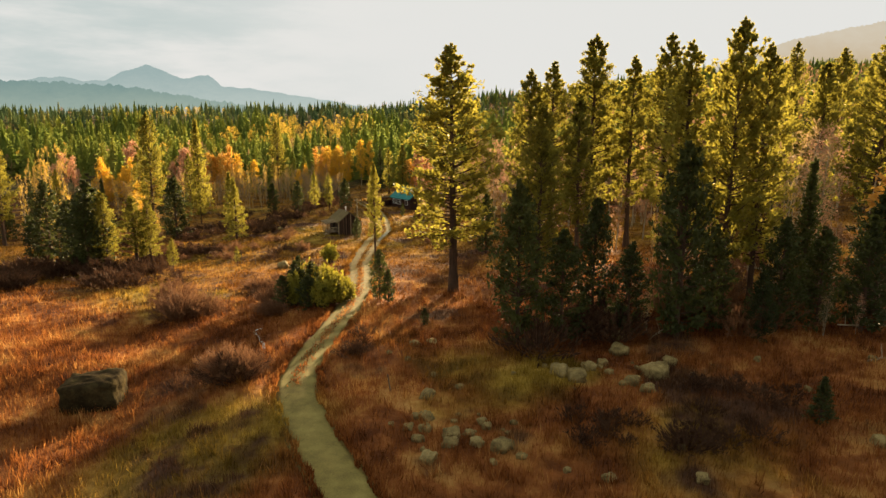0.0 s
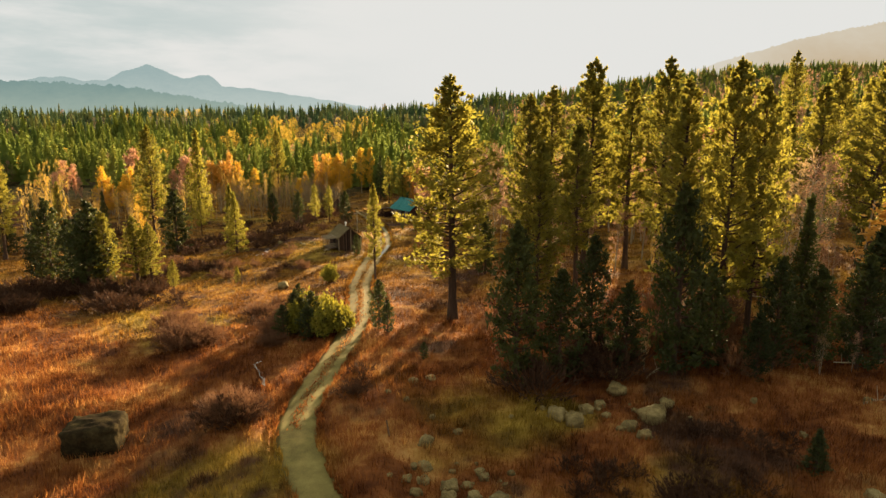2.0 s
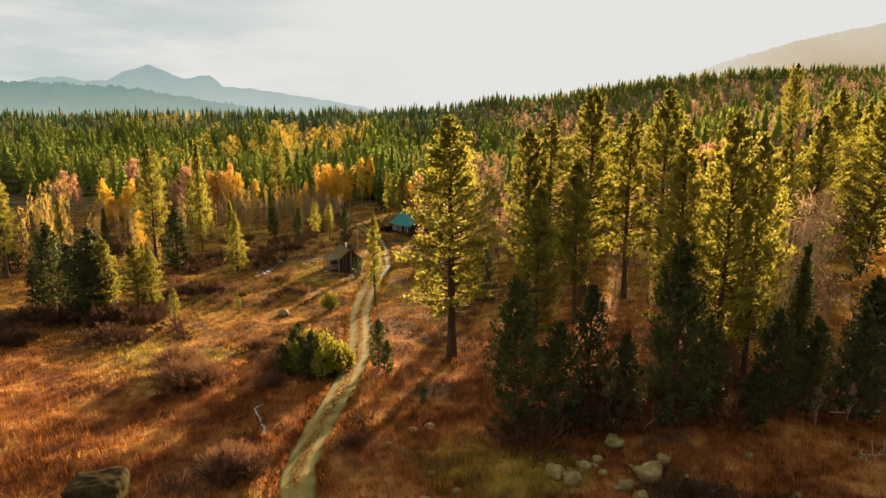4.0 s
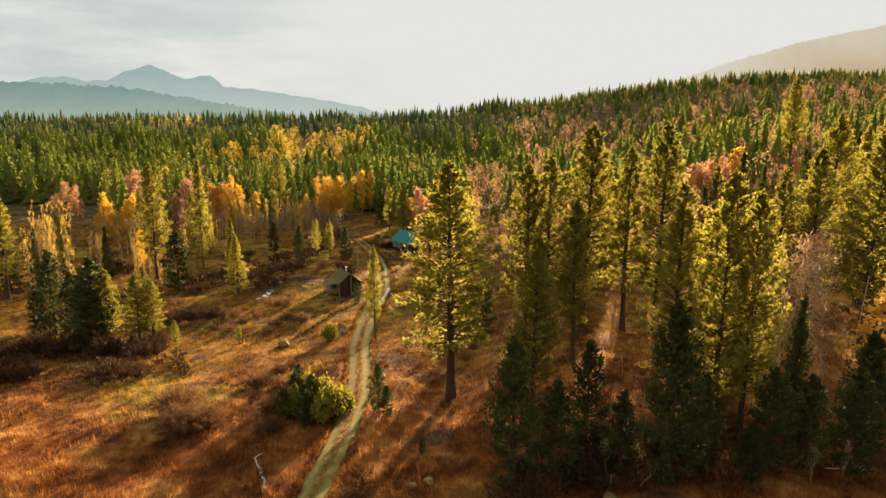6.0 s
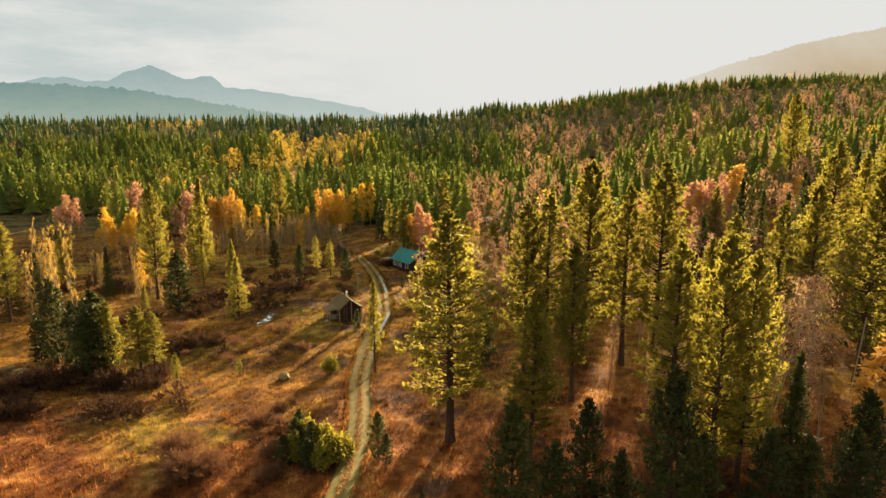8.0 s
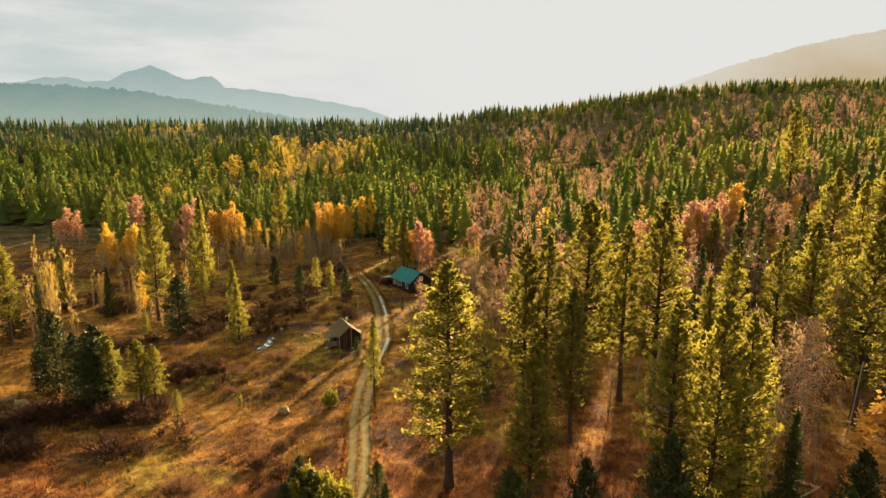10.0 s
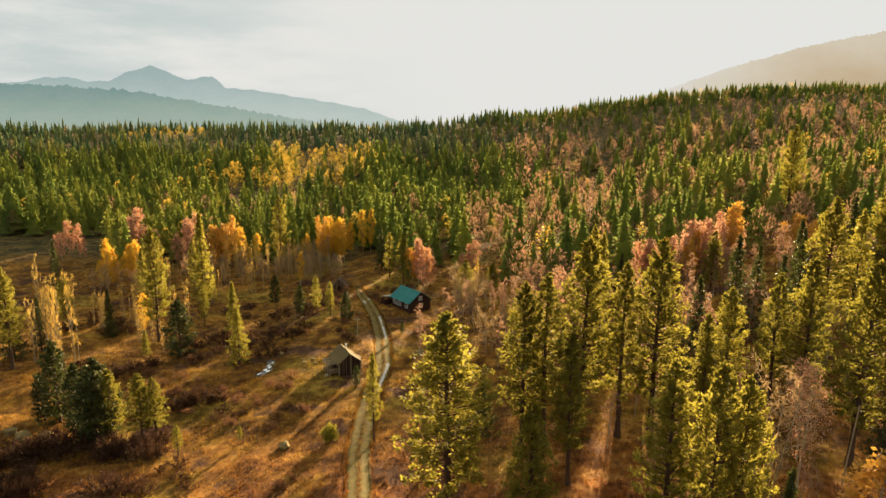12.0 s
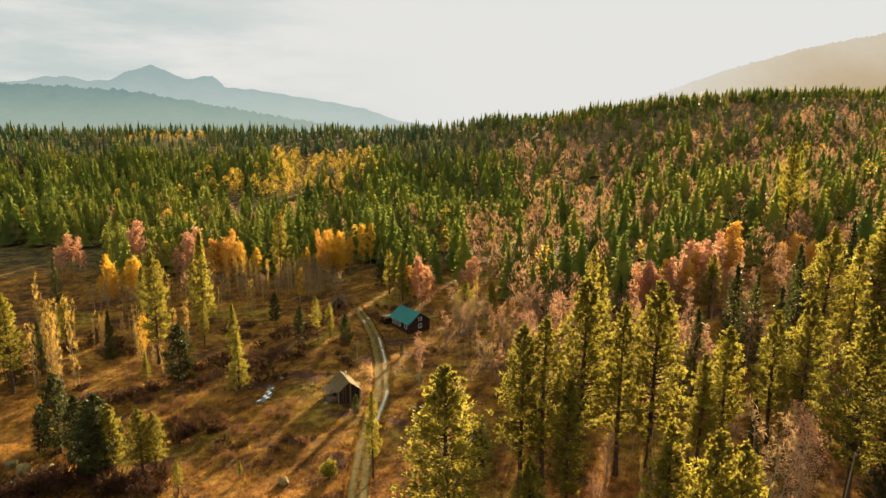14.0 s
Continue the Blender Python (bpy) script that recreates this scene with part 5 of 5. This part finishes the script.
def window(parent, x, y, z, w, h, face, rows=2, cols=2):
    """Framed window on a wall whose outward way is face ('x-' or 'y-'...)."""
    rot = {"y-": 0, "x+": 90, "y+": 180, "x-": 270}[face]
    m = Matrix.Translation((x, y, z)) @ Matrix.Rotation(radians(rot), 4, "Z")
    bm = bmesh.new()
    t = 0.07
    for x0, x1, z0, z1 in [(-w / 2 - t, -w / 2, -h / 2, h / 2), (w / 2, w / 2 + t, -h / 2, h / 2), (-w / 2 - t, w / 2 + t, h / 2, h / 2 + t), (-w / 2 - t, w / 2 + t, -h / 2 - t, -h / 2)]:
        box(bm, x0, x1, -0.08, 0.03, z0, z1, m)
    for c in range(1, cols):
        box(bm, -w / 2 + w * c / cols - 0.02, -w / 2 + w * c / cols + 0.02, -0.05, 0.02, -h / 2, h / 2, m)
    for r in range(1, rows):
        box(bm, -w / 2, w / 2, -0.045, 0.02, -h / 2 + h * r / rows - 0.02, -h / 2 + h * r / rows + 0.02, m)
    frame_ = part("window", bm, WHITE, parent, "small white-framed window")
    bm = bmesh.new()
    box(bm, -w / 2, w / 2, -0.02, 0.01, -h / 2, h / 2, m)
    part("pane", bm, GLASS, frame_)
    return frame_


def old_cabin():
    root = tagged(new("log_cabin"), "weathered dark board cabin with a bleached plank roof and open porch", "cabin")
    W, L, H, R = 4.0, 5.3, 2.15, 3.75
    gable = lambda u: H + (R - H) * (1 - abs(2 * u - 1)) - 0.05
    flat = lambda u: H
    board_wall(root, (-W / 2, -L / 2), (W / 2, -L / 2), -0.5, gable, BOARDS)
    board_wall(root, (W / 2, L / 2), (-W / 2, L / 2), -0.5, gable, BOARDS)
    board_wall(root, (-W / 2, L / 2), (-W / 2, -L / 2), -0.5, flat, BOARDS, gap_at=(0.42, 0.6, 0.40, 1.95))
    board_wall(root, (W / 2, -L / 2), (W / 2, L / 2), -0.5, flat, BOARDS)
    # near-black block stands in for the shade inside, seen through the door gap
    bm = bmesh.new()
    box(bm, -W / 2 + 0.1, W / 2 - 0.1, -L / 2 + 0.1, L / 2 - 0.1, 0.3, H - 0.1)
    part("interior", bm, BLACK, root)
    for sgn in (-1, 1):
        slope = roof_slope(root, W / 2, L + 0.5, H, R, sgn, 0.28, SHAKES)
        if sgn > 0:
            bm = bmesh.new()
            bmesh.ops.create_cone(bm, cap_ends=True, segments=12, radius1=0.12, radius2=0.12, depth=0.75, matrix=Matrix.Translation((0.5, 0.9, R + 0.1)))
            bmesh.ops.create_cone(bm, cap_ends=True, segments=12, radius1=0.22, radius2=0.06, depth=0.16, matrix=Matrix.Translation((0.5, 0.9, R + 0.55)))
            part("chimney_pipe", bm, WHITE, slope, "pale stove pipe with a cap")
    bm = bmesh.new()
    for i in range(8):
        box(bm, -W / 2 - 1.75, -W / 2 - 0.03, -L / 2 + 0.35 + i * 0.45, -L / 2 + 0.78 + i * 0.45, 0.36, 0.42)
    part("porch_deck", bm, WOOD, root)
    for i in range(4):
        bm = bmesh.new()
        y = -L / 2 + 0.42 + i * 1.12
        box(bm, -W / 2 - 1.72, -W / 2 - 1.60, y - 0.06, y + 0.06, -0.5, 1.95)
        part("porch_post", bm, GREY_WOOD, root)
    bm = bmesh.new()
    box(bm, -W / 2 - 1.74, -W / 2 - 1.58, -L / 2 + 0.2, -L / 2 + 4.0, 1.95, 2.07)
    part("porch_beam", bm, GREY_WOOD, root)
    for i in range(7):
        bm = bmesh.new()
        y = -L / 2 + 0.35 + i * 0.56
        m = Matrix.Translation((-W / 2 - 0.1, y, 2.25)) @ Matrix.Rotation(radians(-6), 4, "Y")
        box(bm, -1.95, 0.05, -0.05, 0.05, -0.07, 0.07, m)
        part("porch_rafter", bm, GREY_WOOD, root)
    bm = bmesh.new()
    box(bm, -W / 2 - 1.7, -W / 2 - 0.05, -L / 2 + 0.38, -L / 2 + 0.45, 1.20, 1.27)
    for i in range(8):
        x = -W / 2 - 1.62 + i * 0.21
        box(bm, x - 0.03, x + 0.03, -L / 2 + 0.39, -L / 2 + 0.44, 0.42, 1.2)
    part("railing", bm, GREY_WOOD, root)
    bm = bmesh.new()
    for i in range(3):
        box(bm, -W / 2 - 2.1 - i * 0.28, -W / 2 - 1.78 - i * 0.28, -L / 2 + 0.5, -L / 2 + 1.4, 0.2 - i * 0.17, 0.26 - i * 0.17)
    for y in (-L / 2 + 0.48, -L / 2 + 1.42):
        m = Matrix.Translation((-W / 2 - 1.75, y, 0.25)) @ Matrix.Rotation(radians(-31), 4, "Y")
        box(bm, -1.1, 0.0, -0.03, 0.03, -0.12, 0.03, m)
    part("steps", bm, GREY_WOOD, root)
    bm = bmesh.new()      # low lean-to roof on the far side
    m = Matrix.Translation((W / 2, 0.9, 1.75)) @ Matrix.Rotation(radians(14), 4, "Y")
    for i in range(6):
        box(bm, -0.05, 1.25, -0.9 + i * 0.3, -0.61 + i * 0.3, 0, 0.05, m)
    box(bm, 1.02, 1.12, -0.85, -0.75, -1.75, 0.0, Matrix.Translation((W / 2, 0.9, 1.5)))
    box(bm, 1.02, 1.12, 0.75, 0.85, -1.75, 0.0, Matrix.Translation((W / 2, 0.9, 1.5)))
    part("lean_to", bm, SHAKES, root)
    for x, y in ((-W / 2, -L / 2), (W / 2, -L / 2), (-W / 2, L / 2), (W / 2, L / 2)):
        bm = bmesh.new()
        box(bm, x - 0.08, x + 0.08, y - 0.08, y + 0.08, -0.5, H - 0.05)
        part("corner_board", bm, GREY_WOOD, root)
    root.matrix_basis = pose(-15.3, 94.2, gz(-15.3, 94.2) + 0.05, 0, 0, 27) @ Matrix.Scale(0.88, 4)


def green_roofed_cabin():
    root = tagged(new("log_cabin"), "dark brown log cabin under a teal metal roof beside the lane", "cabin")
    W, L, H, R = 5.2, 6.8, 2.3, 4.1
    log_wall(root, (-W / 2, -L / 2), (W / 2, -L / 2), -0.4, H, DARK_LOG, gable=R - H - 0.1)
    log_wall(root, (W / 2, L / 2), (-W / 2, L / 2), -0.4, H, DARK_LOG, gable=R - H - 0.1)
    log_wall(root, (-W / 2, L / 2), (-W / 2, -L / 2), -0.4, H, DARK_LOG)
    log_wall(root, (W / 2, -L / 2), (W / 2, L / 2), -0.4, H, DARK_LOG)
    for sgn in (-1, 1):
        slope = roof_slope(root, W / 2, L + 0.8, H, R, sgn, 0.5, TEAL, 0.42, 0.05, True, label="teal standing-seam metal roof slope")
        if sgn > 0:
            for y in (-1.0, 1.8):
                bm = bmesh.new()
                bmesh.ops.create_cone(bm, cap_ends=True, segments=10, radius1=0.11, radius2=0.11, depth=0.8, matrix=Matrix.Translation((0.25, y, R + 0.3)))
                part("chimney_pipe", bm, BLACK, slope, "black stove pipe")
    for y, w, c in ((-2.2, 0.8, 1), (0.6, 1.5, 3), (2.4, 0.8, 2)):
        window(root, -W / 2 - 0.13, y, 1.25, w, 0.9, "x-", 2, c)
    window(root, 0.0, -L / 2 - 0.13, 2.75, 0.7, 0.7, "y-")
    window(root, 0.1, -L / 2 - 0.13, 1.2, 0.7, 0.8, "y-")
    bm = bmesh.new()
    m = Matrix.Translation((-W / 2 + 0.2, L / 2 + 0.1, 2.15)) @ Matrix.Rotation(radians(-10), 4, "X")
    for i in range(6):
        box(bm, -1.4 + i * 0.5, -0.91 + i * 0.5, 0, 2.4, 0, 0.05, m)
    porch = part("porch_roof", bm, TIN, root, "pale tin porch roof")
    for x in (-1.3, 1.4):
        bm = bmesh.new()
        box(bm, x - 0.07, x + 0.07, 2.1, 2.24, -2.4, -0.36, Matrix.Translation((-W / 2 + 0.2, L / 2 + 0.1, 2.15)))
        part("porch_post", bm, DARK_LOG, porch)
    log_wall(root, (-W / 2 - 1.0, L / 2 + 1.5), (-W / 2 + 1.7, L / 2 + 1.5), -0.4, 1.2, DARK_LOG)
    root.matrix_basis = pose(-6.9, 131.0, gz(-6.9, 131.0) + 0.1, 0, 0, 38)


def shed():
    root = tagged(new("board_shed"), "small brown board shed with a steep old roof", "shed")
    W, L, H, R = 3.4, 3.6, 1.3, 3.1
    gable = lambda u: H + (R - H) * (1 - abs(2 * u - 1)) - 0.05
    board_wall(root, (-W / 2, -L / 2), (W / 2, -L / 2), -0.4, gable, WOOD, gap_at=(0.36, 0.62, -0.5, 1.4))
    board_wall(root, (W / 2, L / 2), (-W / 2, L / 2), -0.4, gable, WOOD)
    board_wall(root, (-W / 2, L / 2), (-W / 2, -L / 2), -0.4, lambda u: H, WOOD)
    board_wall(root, (W / 2, -L / 2), (W / 2, L / 2), -0.4, lambda u: H, WOOD)
    for sgn in (-1, 1):
        roof_slope(root, W / 2, L + 0.4, H, R, sgn, 0.3, WOOD)
    root.matrix_basis = pose(-25.2, 147.0, gz(-25.2, 147.0) + 0.05, 0, 0, 4)


old_cabin()
green_roofed_cabin()
shed()


def post(name, label, x, y, h, r, lean, cross=False, mat=None):
    root = tagged(new(name), label, "post")
    bm = bmesh.new()
    m = Matrix.Translation((0, 0, h / 2 - 0.15))
    bmesh.ops.create_cone(bm, cap_ends=True, segments=9, radius1=r * 1.1, radius2=r * 0.85, depth=h + 0.3, matrix=m)
    for v in bm.verts:
        v.co += Vector((noise.noise(v.co * 3 + Vector((x, y, 0))), noise.noise(v.co * 3 + Vector((y, x, 4))), 0)) * r * 0.5
    part("shaft", bm, mat or WOOD, root)
    if cross:
        bm = bmesh.new()
        box(bm, -0.55, 0.55, -0.05, 0.05, h - 0.35, h - 0.23)
        part("crossbar", bm, mat or WOOD, root)
    root.matrix_basis = pose(x, y, gz(x, y), 0, lean, 0)
    return root


post("fence_post", "short leaning weathered post in the grass", -2.75, 30.0, 0.95, 0.05, -8)
post("fence_post", "dark upright old fence post in the meadow", -24.2, 71.5, 1.6, 0.07, 3)
post("fence_post", "dark upright old fence post in the meadow", -22.3, 71.0, 1.3, 0.06, -5)
post("utility_post", "grey wooden post with a short crossbar", -15.6, 110, 3.6, 0.09, 0, True, GREY_WOOD)
post("snag", "pale broken dead tree trunk among pines", 37.5, 52, 7.5, 0.07, 14, False, GREY_WOOD)
post("snag", "pale broken dead tree trunk among pines", 40.5, 58, 8.5, 0.07, 4, False, GREY_WOOD)


def fallen_log(x, y, length, r, turn, tilt):
    root = tagged(new("fallen_log"), "bleached fallen log lying in the brush", "log")
    k = np.linspace(0, 1, 7)
    path = np.stack([k * length, 0.12 * np.sin(k * 5 + x), 0.06 * np.sin(k * 3 + y)], -1)
    pieces = [tube(path, r * (1 - 0.6 * k), 7)]
    for q in (0.3, 0.5, 0.7, 0.85):
        o = np.array([q * length, 0, 0])
        pieces.append(tube(np.array([o, o + np.array([0.4, 0.5 * math.sin(q * 40), 0.45 + 0.3 * math.sin(q * 17)])]), [r * 0.35, 0.01], 4))
    v_, f_ = merged(pieces)
    ob = new("trunk", mesh_of("trunk", v_, f_, GREY_WOOD, True))
    ob.parent = root
    root.matrix_basis = pose(x, y, gz(x, y) + r * 0.6, 0, -tilt, turn)


for args in ((27, 47, 6, 0.14, 20, 8), (33, 50, 7, 0.15, 160, 6), (22, 38.5, 4, 0.10, 75, 5), (38, 47, 6, 0.13, 200, 9), (11, 42, 4, 0.09, 30, 12), (-47, 79, 4, 0.14, 10, 0), (24.4, 33.2, 2.2, 0.07, 15, 3), (29.5, 38.6, 4, 0.09, 190, 6), (13.0, 36.6, 2.4, 0.05, 40, 14), (-35.5, 88.5, 3.4, 0.1, 8, 0)):
    fallen_log(*args)
